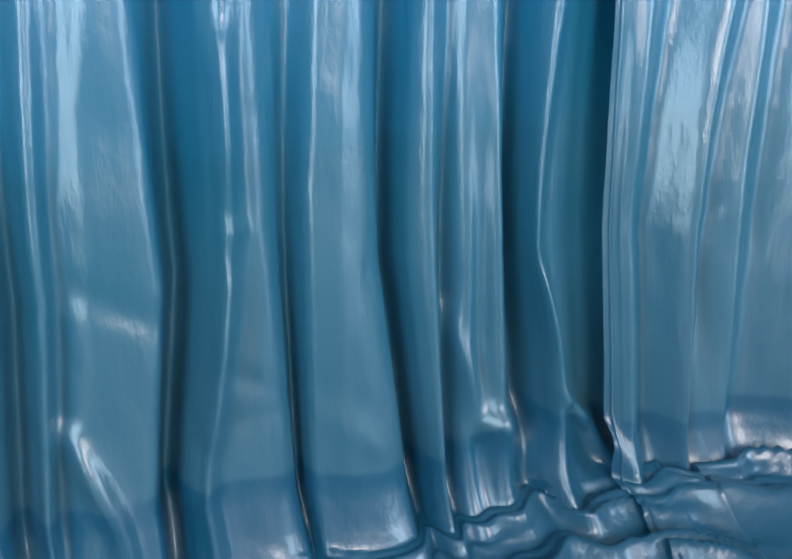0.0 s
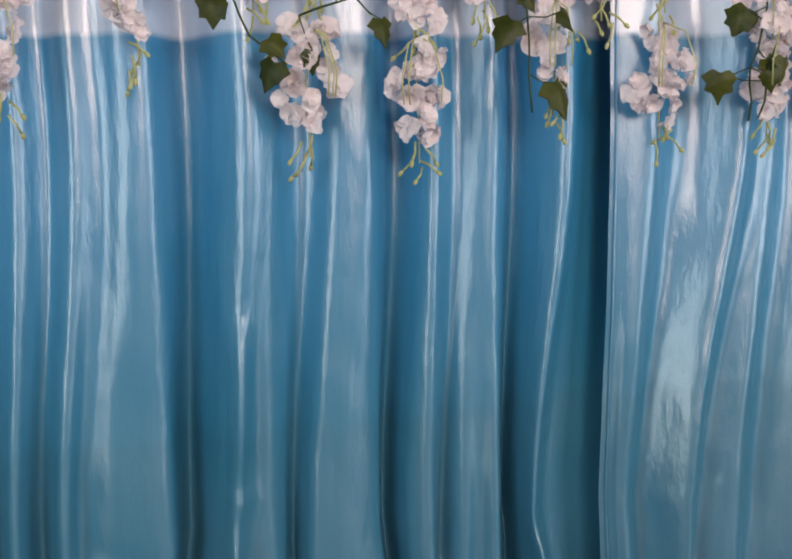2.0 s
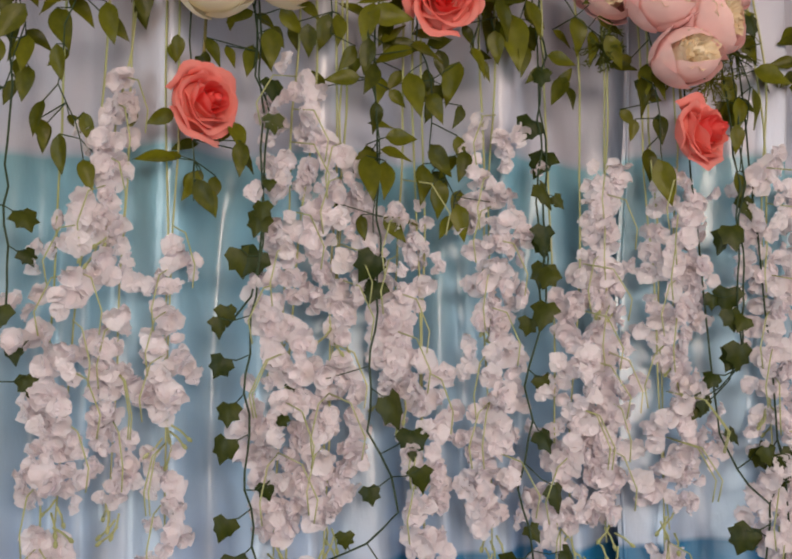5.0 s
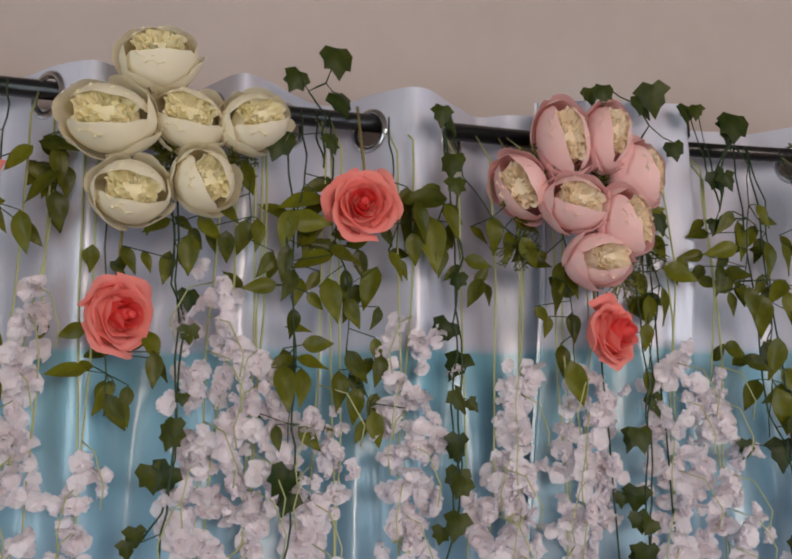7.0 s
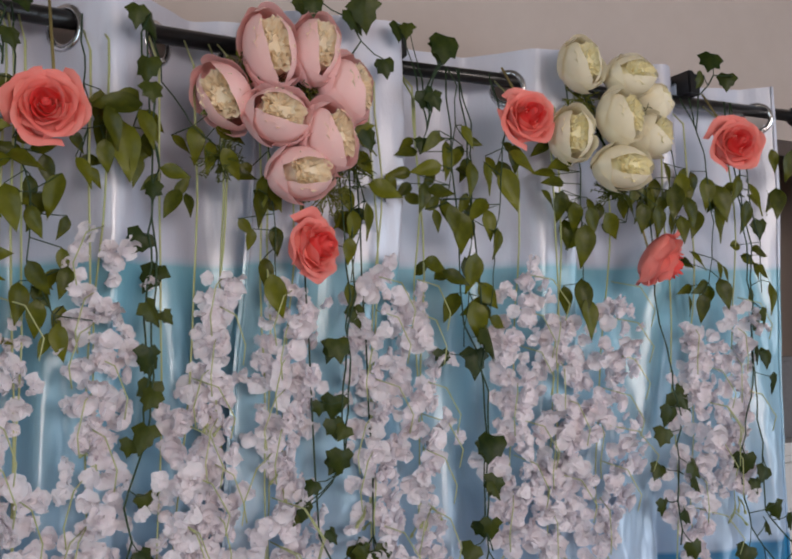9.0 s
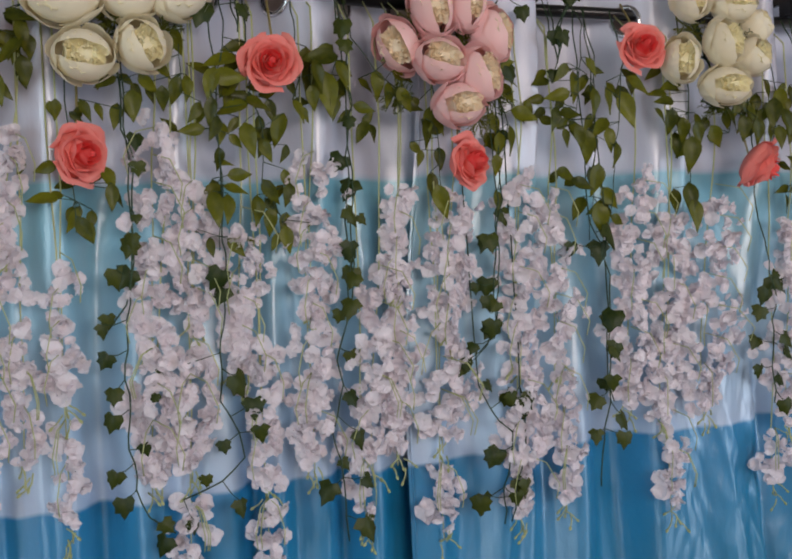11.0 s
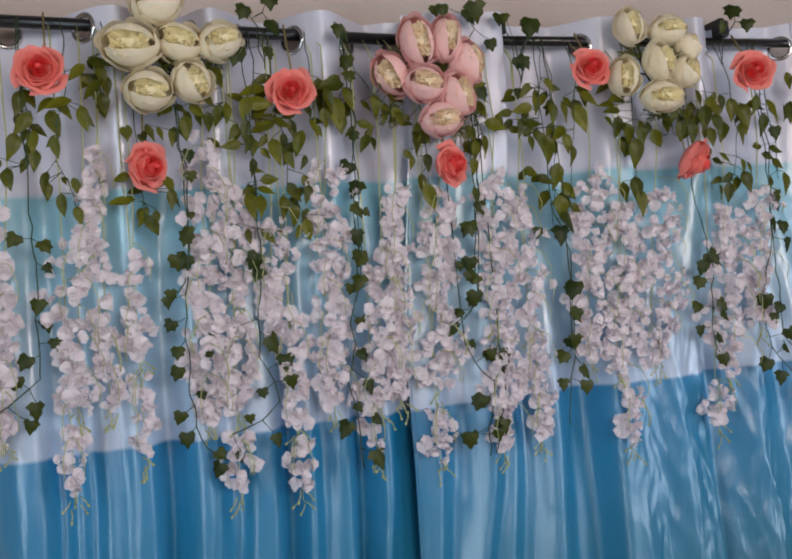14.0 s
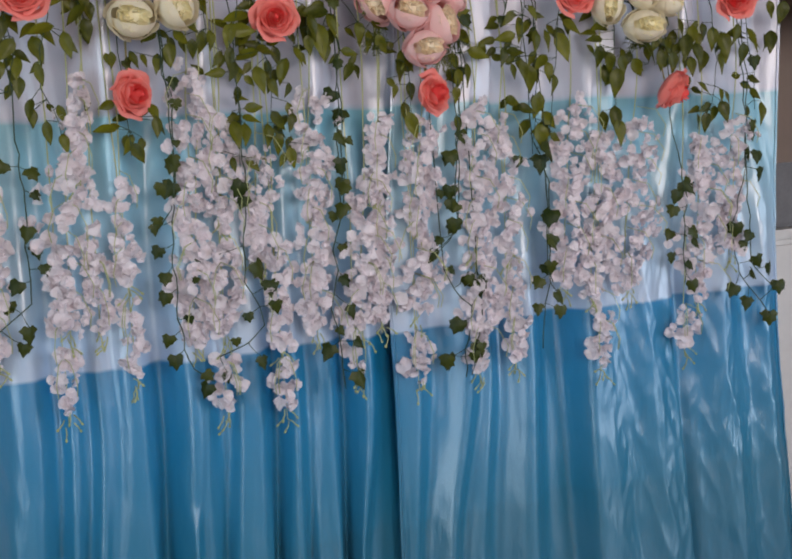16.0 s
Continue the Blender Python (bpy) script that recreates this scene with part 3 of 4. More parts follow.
def ivy_vine(pts, leaves, hang=-0.085):
    """A thin vine along (x, z) points with lobed leaves (x, z, length) on stalks."""
    ob = root("ivy_vine", (pts[0][0], hang, pts[0][1]), "trailing cloth ivy vine with dark green lobed leaves", "ivy", "ivy vines")
    line = stem_line(pts, 0.02, 0.009)
    bm = bmesh.new()
    tube(bm, line, 0.0013, 5)
    for x, z, size in leaves:
        mid = Vector((x - pts[0][0], rnd.uniform(-0.03, 0.012), z - pts[0][1]))
        near = min(line, key=lambda p: (p - mid - Vector((0, 0, size * 0.5))).length)
        side = 1 if mid.x > near.x else -1
        way = Vector((side * rnd.uniform(-0.2, 0.8), rnd.uniform(-0.2, 0.2), -1)).normalized()
        face = Vector((side * rnd.uniform(-0.5, 0.8), -1, rnd.uniform(-0.2, 0.6))).normalized()
        foot = mid - way * size * 0.45
        if (foot - near).length < 0.09:
            tube(bm, [near, near.lerp(foot, 0.55) + Vector((0, 0, -0.004)), foot], 0.0009, 4)
        set_leaf("leaf", IVY, ob, foot, way, face, size / 0.052)
    part("vine_stem", bm, M_STEM, ob)
    return ob


ivy_vine([(-0.552, 1.424), (-0.555, 1.367), (-0.559, 1.299), (-0.574, 1.232), (-0.573, 1.144), (-0.578, 1.083), (-0.565, 1.022), (-0.552, 0.978), (-0.517, 0.949)],
         [(-0.56, 1.378, 0.04), (-0.575, 1.333, 0.044), (-0.601, 1.259, 0.029), (-0.603, 1.214, 0.034), (-0.593, 1.162, 0.035), (-0.599, 1.124, 0.037), (-0.599, 1.039, 0.035),
          (-0.586, 0.996, 0.04), (-0.549, 1.077, 0.028), (-0.524, 0.962, 0.033), (-0.537, 0.932, 0.042)])
ivy_vine([(-0.415, 1.429), (-0.416, 1.348), (-0.42, 1.256), (-0.432, 1.216), (-0.431, 1.142), (-0.41, 1.09), (-0.405, 1.051), (-0.437, 1.018), (-0.5, 0.998)],
         [(-0.402, 1.159, 0.053), (-0.386, 1.121, 0.046), (-0.378, 1.083, 0.037), (-0.434, 1.067, 0.029), (-0.416, 0.975, 0.036), (-0.466, 1.022, 0.026), (-0.435, 1.325, 0.046),
          (-0.427, 1.299, 0.038), (-0.485, 0.949, 0.033), (-0.523, 1.193, 0.02), (-0.535, 1.154, 0.022)])
ivy_vine([(-0.203, 1.45), (-0.209, 1.39), (-0.218, 1.293), (-0.236, 1.228), (-0.246, 1.128), (-0.257, 1.07), (-0.247, 0.999), (-0.242, 0.895)],
         [(-0.241, 1.255, 0.03), (-0.216, 1.184, 0.036), (-0.22, 1.119, 0.038), (-0.216, 1.054, 0.04), (-0.237, 1.014, 0.028), (-0.208, 0.989, 0.035), (-0.281, 0.975, 0.048),
          (-0.206, 0.905, 0.054), (-0.22, 1.359, 0.04), (-0.221, 1.311, 0.036)])
ivy_vine([(0.066, 1.462), (0.057, 1.398), (0.044, 1.341), (0.035, 1.229), (0.02, 1.189)],
         [(0.071, 1.405, 0.043), (0.027, 1.36, 0.038), (0.011, 1.285, 0.028), (0.026, 1.254, 0.03), (0.026, 1.21, 0.041), (-0.032, 1.149, 0.029)])
ivy_vine([(-0.0, 1.124), (0.021, 1.081), (0.06, 1.037), (0.049, 0.964), (0.035, 0.88)],
         [(0.023, 1.118, 0.03), (0.062, 1.089, 0.041), (0.088, 1.061, 0.03), (0.017, 0.99, 0.041), (0.075, 0.938, 0.041), (-0.013, 0.915, 0.045), (0.054, 0.921, 0.034)])
ivy_vine([(-0.83, 1.5), (-0.831, 1.421), (-0.83, 1.334), (-0.835, 1.23), (-0.838, 1.143), (-0.898, 1.099), (-0.931, 1.078)],
         [(-0.806, 1.38, 0.037), (-0.865, 1.393, 0.038), (-0.805, 1.341, 0.028), (-0.832, 1.269, 0.04), (-0.817, 1.237, 0.037), (-0.805, 1.2, 0.033), (-0.864, 1.172, 0.039),
          (-0.881, 1.135, 0.038), (-0.844, 1.083, 0.044), (-0.861, 1.055, 0.036)])
ivy_vine([(0.054, 1.437), (0.053, 1.354), (0.049, 1.283), (0.03, 1.202)],
         [(0.027, 1.361, 0.042), (0.027, 1.284, 0.045), (0.021, 1.259, 0.036), (0.031, 1.212, 0.046), (-0.023, 1.156, 0.034), (-0.016, 1.186, 0.028)])
ivy_vine([(0.241, 1.395), (0.273, 1.297), (0.266, 1.116), (0.248, 1.022), (0.233, 0.918)],
         [(0.268, 1.361, 0.06), (0.253, 1.333, 0.054), (0.256, 1.213, 0.051), (0.26, 1.159, 0.04), (0.254, 1.101, 0.038), (0.225, 1.067, 0.04), (0.273, 1.032, 0.044),
          (0.269, 0.998, 0.04), (0.213, 1.01, 0.035)])
ivy_vine([(0.083, 1.114), (0.09, 1.051), (0.074, 0.971), (0.048, 0.882)],
         [(0.086, 1.083, 0.043), (0.025, 0.992, 0.045), (0.0, 0.914, 0.048), (0.078, 0.934, 0.041), (0.06, 1.091, 0.034), (0.198, 1.345, 0.032)])
ivy_vine([(0.618, 1.388), (0.634, 1.305), (0.643, 1.213), (0.63, 1.124), (0.627, 1.028)],
         [(0.606, 1.232, 0.045), (0.663, 1.253, 0.063), (0.598, 1.2, 0.041), (0.648, 1.147, 0.043), (0.596, 1.144, 0.037), (0.656, 1.122, 0.041), (0.596, 1.088, 0.038),
          (0.654, 1.069, 0.04), (0.638, 1.018, 0.04)])
ivy_vine([(0.822, 1.562), (0.834, 1.419), (0.826, 1.278), (0.827, 1.156), (0.836, 1.06), (0.882, 1.002)],
         [(0.861, 1.374, 0.047), (0.871, 1.315, 0.046), (0.858, 1.272, 0.046), (0.805, 1.123, 0.039), (0.812, 1.101, 0.034), (0.872, 1.036, 0.044), (0.865, 1.545, 0.045)])
ivy_vine([(0.268, 1.396), (0.264, 1.308), (0.268, 1.22), (0.259, 1.142), (0.264, 1.069)],
         [(0.262, 1.206, 0.046), (0.267, 1.155, 0.039), (0.261, 1.095, 0.035), (0.201, 1.343, 0.029)])
ivy_vine([(0.726, 1.718), (0.738, 1.781), (0.772, 1.821), (0.822, 1.826)],
         [(0.765, 1.84, 0.052), (0.817, 1.812, 0.043), (0.721, 1.797, 0.036)])
ivy_vine([(0.194, 1.706), (0.205, 1.76), (0.223, 1.788)],
         [(0.225, 1.795, 0.048), (0.201, 1.716, 0.035), (0.153, 1.813, 0.03), (0.183, 1.653, 0.03)])
ivy_vine([(0.067, 1.766), (0.088, 1.798), (0.077, 1.825)],
         [(0.083, 1.82, 0.049), (0.006, 1.823, 0.036), (0.123, 1.757, 0.036), (0.098, 1.651, 0.042)])
ivy_vine([(-0.38, 1.712), (-0.373, 1.779), (-0.393, 1.812), (-0.367, 1.824)],
         [(-0.413, 1.82, 0.041), (-0.36, 1.836, 0.054), (-0.353, 1.782, 0.047), (-0.364, 1.736, 0.035), (-0.437, 1.728, 0.052)])
ivy_vine([(-0.225, 1.808), (-0.204, 1.796), (-0.216, 1.742), (-0.204, 1.687), (-0.201, 1.619), (-0.207, 1.539), (-0.212, 1.434), (-0.219, 1.346), (-0.23, 1.26)],
         [(-0.201, 1.782, 0.049), (-0.227, 1.776, 0.036), (-0.217, 1.711, 0.042), (-0.209, 1.684, 0.035), (-0.208, 1.565, 0.031), (-0.228, 1.502, 0.045), (-0.211, 1.46, 0.049),
          (-0.208, 1.415, 0.043), (-0.214, 1.352, 0.033), (-0.216, 1.318, 0.041), (-0.23, 1.266, 0.044), (-0.189, 1.411, 0.025)])
ivy_vine([(0.183, 1.676), (0.194, 1.745), (0.219, 1.79)],
         [(0.22, 1.795, 0.058), (0.196, 1.719, 0.044), (0.148, 1.813, 0.039), (0.087, 1.823, 0.059), (0.003, 1.831, 0.035)])
ivy_vine([(-0.556, 1.56), (-0.544, 1.512), (-0.551, 1.441), (-0.552, 1.36), (-0.564, 1.299), (-0.595, 1.263)],
         [(-0.539, 1.536, 0.035), (-0.538, 1.497, 0.031), (-0.555, 1.389, 0.032), (-0.568, 1.333, 0.046), (-0.593, 1.272, 0.031), (-0.545, 1.423, 0.02)])
ivy_vine([(0.84, 1.482), (0.824, 1.298), (0.778, 1.152), (0.796, 1.037), (0.878, 0.925)],
         [(0.836, 1.39, 0.042), (0.836, 1.322, 0.05), (0.781, 1.139, 0.05), (0.836, 1.058, 0.045), (0.756, 0.993, 0.045), (0.848, 1.025, 0.043), (0.788, 0.959, 0.043),
          (0.9, 0.987, 0.046), (0.894, 0.904, 0.052)])


def leaf_mesh(kind):
    r = random.Random(90 + kind)
    bend, w = r.uniform(0.15, 0.5), r.uniform(0.0115, 0.0145)
    bm = bmesh.new()

    def f(u, v):
        wide = w * math.sin(math.pi * v ** 0.75) * (1 - 0.25 * v)
        return Vector((wide * u, 0.046 * v, -abs(u) * -0.22 * wide - bend * 0.03 * v * v + 0.0008 * math.sin(9 * v + 2 * u)))
    sheet(bm, f, 4, 7)
    return mesh_of("leaf", bm, M_LEAF)


LEAVES = [leaf_mesh(k) for k in range(4)]


def leaf_sprig(pts, leaves, hang=-0.085):
    """A drooping sprig of pointed oval leaves: (x, z, length, turn of the tip from straight down); shorter leaves fill the back."""
    ob = root("leaf_sprig", (pts[0][0], hang, pts[0][1]), "drooping sprig of glossy olive green oval cloth leaves", "leaf sprig", "leaf sprigs")
    line = stem_line(pts, 0.02, 0.006)
    bm = bmesh.new()
    tube(bm, line, 0.0013, 5, 0.6)
    for x, z, size, turn in leaves:
        for back in (0, 1, 1):
            if back and rnd.random() < 0.3:
                continue
            a = radians(turn + rnd.uniform(-12, 12) + back * rnd.uniform(-60, 60))
            mid = Vector((x - pts[0][0] + back * rnd.uniform(-0.035, 0.035), back * 0.026 + rnd.uniform(-0.012, 0.004), z - pts[0][1] + back * rnd.uniform(-0.01, 0.03)))
            way = Vector((math.sin(a), rnd.uniform(-0.3, 0.15), -math.cos(a))).normalized()
            face = Vector((rnd.uniform(-0.6, 0.6), -1, rnd.uniform(-0.2, 0.7))).normalized()
            foot = mid - way * size * 0.5
            near = min(line, key=lambda p: (p - foot).length)
            if (near - foot).length < 0.06:
                tube(bm, [near, foot], 0.0008, 4)
            set_leaf("leaf", LEAVES, ob, foot, way, face, size * (1.02 - 0.24 * back) / 0.046)
    part("twig", bm, M_STEM, ob)
    return ob


leaf_sprig([(-0.561, 1.657), (-0.555, 1.633), (-0.559, 1.569)],
           [(-0.577, 1.629, 0.037, -60), (-0.54, 1.596, 0.049, 0), (-0.565, 1.581, 0.042, -20), (-0.607, 1.589, 0.037, 20), (-0.648, 1.588, 0.033, 0), (-0.517, 1.628, 0.039, 40),
            (-0.496, 1.607, 0.039, 0)])
leaf_sprig([(-0.467, 1.674), (-0.467, 1.617)],
           [(-0.476, 1.62, 0.045, -10), (-0.458, 1.624, 0.042, 0), (-0.47, 1.694, 0.044, 15), (-0.449, 1.586, 0.039, -40)])
leaf_sprig([(-0.399, 1.691), (-0.424, 1.619), (-0.424, 1.562), (-0.415, 1.512), (-0.412, 1.463), (-0.424, 1.373)],
           [(-0.406, 1.668, 0.06, -80), (-0.396, 1.639, 0.055, 80), (-0.424, 1.631, 0.052, -30), (-0.427, 1.587, 0.045, 0), (-0.421, 1.562, 0.045, -10), (-0.457, 1.558, 0.043, -80),
            (-0.393, 1.594, 0.053, -80), (-0.415, 1.515, 0.038, 0), (-0.385, 1.49, 0.042, 85), (-0.394, 1.467, 0.042, 85), (-0.406, 1.438, 0.05, -10), (-0.427, 1.438, 0.058, 0),
            (-0.436, 1.379, 0.032, 10), (-0.397, 1.377, 0.041, 45)])
leaf_sprig([(-0.362, 1.614), (-0.343, 1.563), (-0.347, 1.537), (-0.351, 1.481), (-0.32, 1.418), (-0.282, 1.411)],
           [(-0.349, 1.602, 0.049, 80), (-0.369, 1.544, 0.059, 10), (-0.344, 1.528, 0.04, 20), (-0.324, 1.56, 0.055, -15), (-0.341, 1.462, 0.045, 20), (-0.36, 1.434, 0.05, 10),
            (-0.342, 1.415, 0.045, 0), (-0.31, 1.458, 0.039, -20), (-0.317, 1.387, 0.044, 0)])
leaf_sprig([(-0.284, 1.643), (-0.25, 1.651), (-0.202, 1.646)],
           [(-0.249, 1.675, 0.064, -80), (-0.253, 1.644, 0.057, 30), (-0.237, 1.618, 0.076, 0), (-0.212, 1.646, 0.052, 20), (-0.285, 1.59, 0.04, 45), (-0.224, 1.598, 0.042, 0),
            (-0.179, 1.593, 0.042, 85), (-0.184, 1.556, 0.042, -45), (-0.261, 1.611, 0.042, 0)])
leaf_sprig([(-0.193, 1.709), (-0.152, 1.655), (-0.117, 1.629)],
           [(-0.149, 1.635, 0.05, 0), (-0.132, 1.618, 0.045, 0), (-0.107, 1.608, 0.048, 20), (-0.109, 1.65, 0.036, 80), (-0.133, 1.677, 0.031, -70)])
leaf_sprig([(-0.052, 1.61), (-0.048, 1.547), (-0.049, 1.458)],
           [(-0.061, 1.578, 0.045, 0), (-0.066, 1.554, 0.051, 0), (-0.047, 1.568, 0.038, 30), (-0.046, 1.513, 0.039, -10), (-0.052, 1.438, 0.061, 5)])
leaf_sprig([(0.065, 1.627), (0.084, 1.57), (0.06, 1.457)],
           [(0.086, 1.541, 0.054, 20), (0.114, 1.585, 0.054, 80), (0.066, 1.534, 0.045, 0), (0.056, 1.499, 0.038, 0), (0.09, 1.65, 0.048, 60), (0.08, 1.621, 0.039, 20),
            (0.059, 1.436, 0.041, 10)])
leaf_sprig([(0.242, 1.748), (0.232, 1.648), (0.216, 1.572)],
           [(0.195, 1.661, 0.042, -30), (0.183, 1.62, 0.047, -80), (0.222, 1.632, 0.048, 0), (0.175, 1.579, 0.044, 0), (0.205, 1.587, 0.048, 80), (0.222, 1.546, 0.047, 0),
            (0.252, 1.671, 0.039, 30)])
leaf_sprig([(0.263, 1.695), (0.262, 1.603), (0.253, 1.513), (0.25, 1.44), (0.234, 1.362)],
           [(0.254, 1.607, 0.056, 0), (0.238, 1.528, 0.063, 10), (0.267, 1.566, 0.048, -40), (0.191, 1.481, 0.047, 85), (0.223, 1.462, 0.047, 60), (0.249, 1.469, 0.061, 0),
            (0.259, 1.397, 0.065, 0)])
leaf_sprig([(0.324, 1.682), (0.308, 1.574), (0.283, 1.425)],
           [(0.285, 1.611, 0.05, 30), (0.324, 1.597, 0.071, 20), (0.351, 1.64, 0.058, 60), (0.291, 1.543, 0.048, 0), (0.297, 1.513, 0.047, 0), (0.284, 1.436, 0.054, 45),
            (0.297, 1.396, 0.039, 80)])
leaf_sprig([(0.467, 1.632), (0.461, 1.551), (0.46, 1.455)],
           [(0.422, 1.642, 0.05, -80), (0.416, 1.615, 0.042, -85), (0.418, 1.574, 0.05, 0), (0.452, 1.559, 0.05, 0), (0.459, 1.515, 0.067, 0), (0.482, 1.552, 0.05, 20),
            (0.453, 1.431, 0.065, -10), (0.461, 1.4, 0.065, 0)])
leaf_sprig([(0.57, 1.613), (0.555, 1.554)],
           [(0.522, 1.545, 0.056, 30), (0.557, 1.579, 0.055, 40), (0.58, 1.605, 0.053, -20), (0.612, 1.589, 0.051, 0), (0.62, 1.556, 0.053, 10), (0.593, 1.563, 0.05, -15)])
leaf_sprig([(0.672, 1.635), (0.667, 1.566), (0.652, 1.523)],
           [(0.657, 1.591, 0.065, -20), (0.69, 1.575, 0.056, 20), (0.649, 1.634, 0.051, 30), (0.677, 1.618, 0.051, -20), (0.712, 1.559, 0.054, -30), (0.67, 1.545, 0.048, 0)])
leaf_sprig([(0.744, 1.648), (0.748, 1.56), (0.733, 1.455)],
           [(0.741, 1.612, 0.056, 0), (0.776, 1.596, 0.067, 0), (0.713, 1.494, 0.046, 60), (0.709, 1.446, 0.044, -60), (0.767, 1.437, 0.056, 0), (0.765, 1.472, 0.047, 30),
            (0.76, 1.551, 0.053, 10), (0.706, 1.412, 0.051, 0)])
leaf_sprig([(0.843, 1.644), (0.857, 1.527), (0.861, 1.437)],
           [(0.823, 1.571, 0.056, 10), (0.865, 1.609, 0.067, 30), (0.809, 1.62, 0.054, -20), (0.855, 1.509, 0.049, 80), (0.858, 1.473, 0.049, 80), (0.873, 1.427, 0.06, 0),
            (0.944, 1.669, 0.059, 0), (0.917, 1.602, 0.059, -20)])
leaf_sprig([(-0.833, 1.683), (-0.814, 1.613), (-0.837, 1.535)],
           [(-0.817, 1.578, 0.046, 0), (-0.831, 1.609, 0.054, -30), (-0.85, 1.57, 0.053, -20), (-0.816, 1.543, 0.042, 0), (-0.836, 1.648, 0.053, 0), (-0.863, 1.51, 0.044, 0)])
leaf_sprig([(-0.752, 1.673), (-0.774, 1.612), (-0.78, 1.541), (-0.752, 1.478)],
           [(-0.732, 1.704, 0.043, -50), (-0.77, 1.647, 0.054, -80), (-0.725, 1.619, 0.052, 0), (-0.778, 1.612, 0.054, 10), (-0.778, 1.563, 0.042, 0), (-0.803, 1.503, 0.042, -15),
            (-0.775, 1.457, 0.046, 0), (-0.747, 1.491, 0.037, 20), (-0.747, 1.438, 0.038, 10)])
leaf_sprig([(-0.679, 1.735), (-0.694, 1.654)],
           [(-0.689, 1.722, 0.047, 70), (-0.687, 1.695, 0.047, 20), (-0.706, 1.672, 0.053, -40), (-0.687, 1.645, 0.047, 0), (-0.679, 1.681, 0.042, 20)])
leaf_sprig([(-0.632, 1.481), (-0.63, 1.408)],
           [(-0.673, 1.461, 0.046, -80), (-0.633, 1.427, 0.04, -20), (-0.618, 1.412, 0.045, 10), (-0.577, 1.46, 0.043, 0), (-0.579, 1.488, 0.043, 30), (-0.667, 1.503, 0.036, -60)])


def rose_petals():
    """Meshes of one rose, from its tight heart outwards; the flower looks along +Z."""
    out = []
    for k in range(24):
        g = k / 23
        rim = 0.0045 + 0.0445 * g ** 0.95
        top, foot, span, curl = 0.043 - 0.033 * g ** 1.15, 0.74 * rim, 2.8 - 0.9 * g, -0.25 + 1.2 * g
        seed = k * 1.37
        bm = bmesh.new()

        def f(u, v):
            a = u * span / 2 * (0.62 + 0.38 * math.sin(math.pi * 0.5 * min(1, v * 1.4)))
            rad = foot + (rim - foot) * v ** 0.75 + 0.0035 * u * (0.3 + g) + 0.0042 * g * math.sin(5 * u + 2 * seed) * v
            z = -0.018 + (top + 0.018) * v * (1 - 0.16 * u ** 4) - 0.004 * u * u * v + 0.0034 * math.sin(5 * u + seed) * v * v - 0.006 * g * abs(u) ** 3 * v
            if v > 0.7:
                e = (v - 0.7) / 0.3
                rad += curl * 0.010 * e * e
                z -= curl * 0.006 * e * e
            return Vector((rad * math.cos(a), rad * math.sin(a), z))
        sheet(bm, f, 10, 8)
        out.append(mesh_of("petal", bm, M_ROSE_IN if k < 9 else M_ROSE))
    return out


ROSE = rose_petals()


def rose(x, z, size, face, spin, label="open coral pink cloth rose with layered petals"):
    hang = -0.095
    ob = root("rose", (x, hang, z), label, "rose", "coral roses")
    turn = Vector(face).to_track_quat("Z", "Y").to_matrix().to_4x4() @ Matrix.Rotation(spin, 4, "Z") @ Matrix.Scale(size, 4)
    for k, me in enumerate(ROSE):
        piece("petal", me, ob, turn @ Matrix.Rotation(k * 2.399, 4, "Z"))
    bm = bmesh.new()
    bmesh.ops.create_uvsphere(bm, u_segments=12, v_segments=8, radius=0.0065, matrix=turn @ Matrix.Translation((0, 0, 0.032)) @ Matrix.Diagonal((1, 1, 1.3, 1)))
    part("bud", bm, M_ROSE_IN, ob)
    bm = bmesh.new()
    bmesh.ops.create_uvsphere(bm, u_segments=20, v_segments=10, radius=0.040, matrix=turn @ Matrix.Translation((0, 0, -0.010)) @ Matrix.Diagonal((1, 1, 0.42, 1)))
    part("cup", bm, M_ROSE, ob)
    bm = bmesh.new()
    bmesh.ops.create_cone(bm, cap_ends=True, segments=10, radius1=0.006, radius2=0.02, depth=0.016, matrix=turn @ Matrix.Translation((0, 0, -0.014)))
    part("calyx", bm, M_LEAF, ob)
    bm = bmesh.new()
    back = turn @ Vector((0, 0, -0.02))
    tube(bm, [back, back + Vector((0.01, 0.025, 0.05)), Vector((0.012, 0.078, rod_z(x) - z + 0.014))], 0.002, 6)
    part("stem", bm, M_TWINE, ob)
    return ob


rose(-0.795, 1.707, 0.86, (-0.05, -1, 0.05), 0.3)
rose(-0.62, 1.522, 0.86, (0.75, -1, -0.1), 1.9, "coral cloth rose turned half aside, below white peonies")
rose(-0.328, 1.662, 0.86, (-0.15, -1, -0.05), 4.0)
rose(0.0, 1.502, 0.86, (0.55, -1, 0.05), 2.6, "coral cloth rose turned aside, below pink peonies")
rose(0.36, 1.707, 0.84, (-0.2, -1, 0.15), 5.1)
rose(0.611, 1.494, 0.98, (0.75, -0.5, -0.7), 0.8, "coral cloth rose seen from its back, below white peonies")
rose(0.805, 1.698, 0.92, (-0.4, -1, 0.0), 3.3)


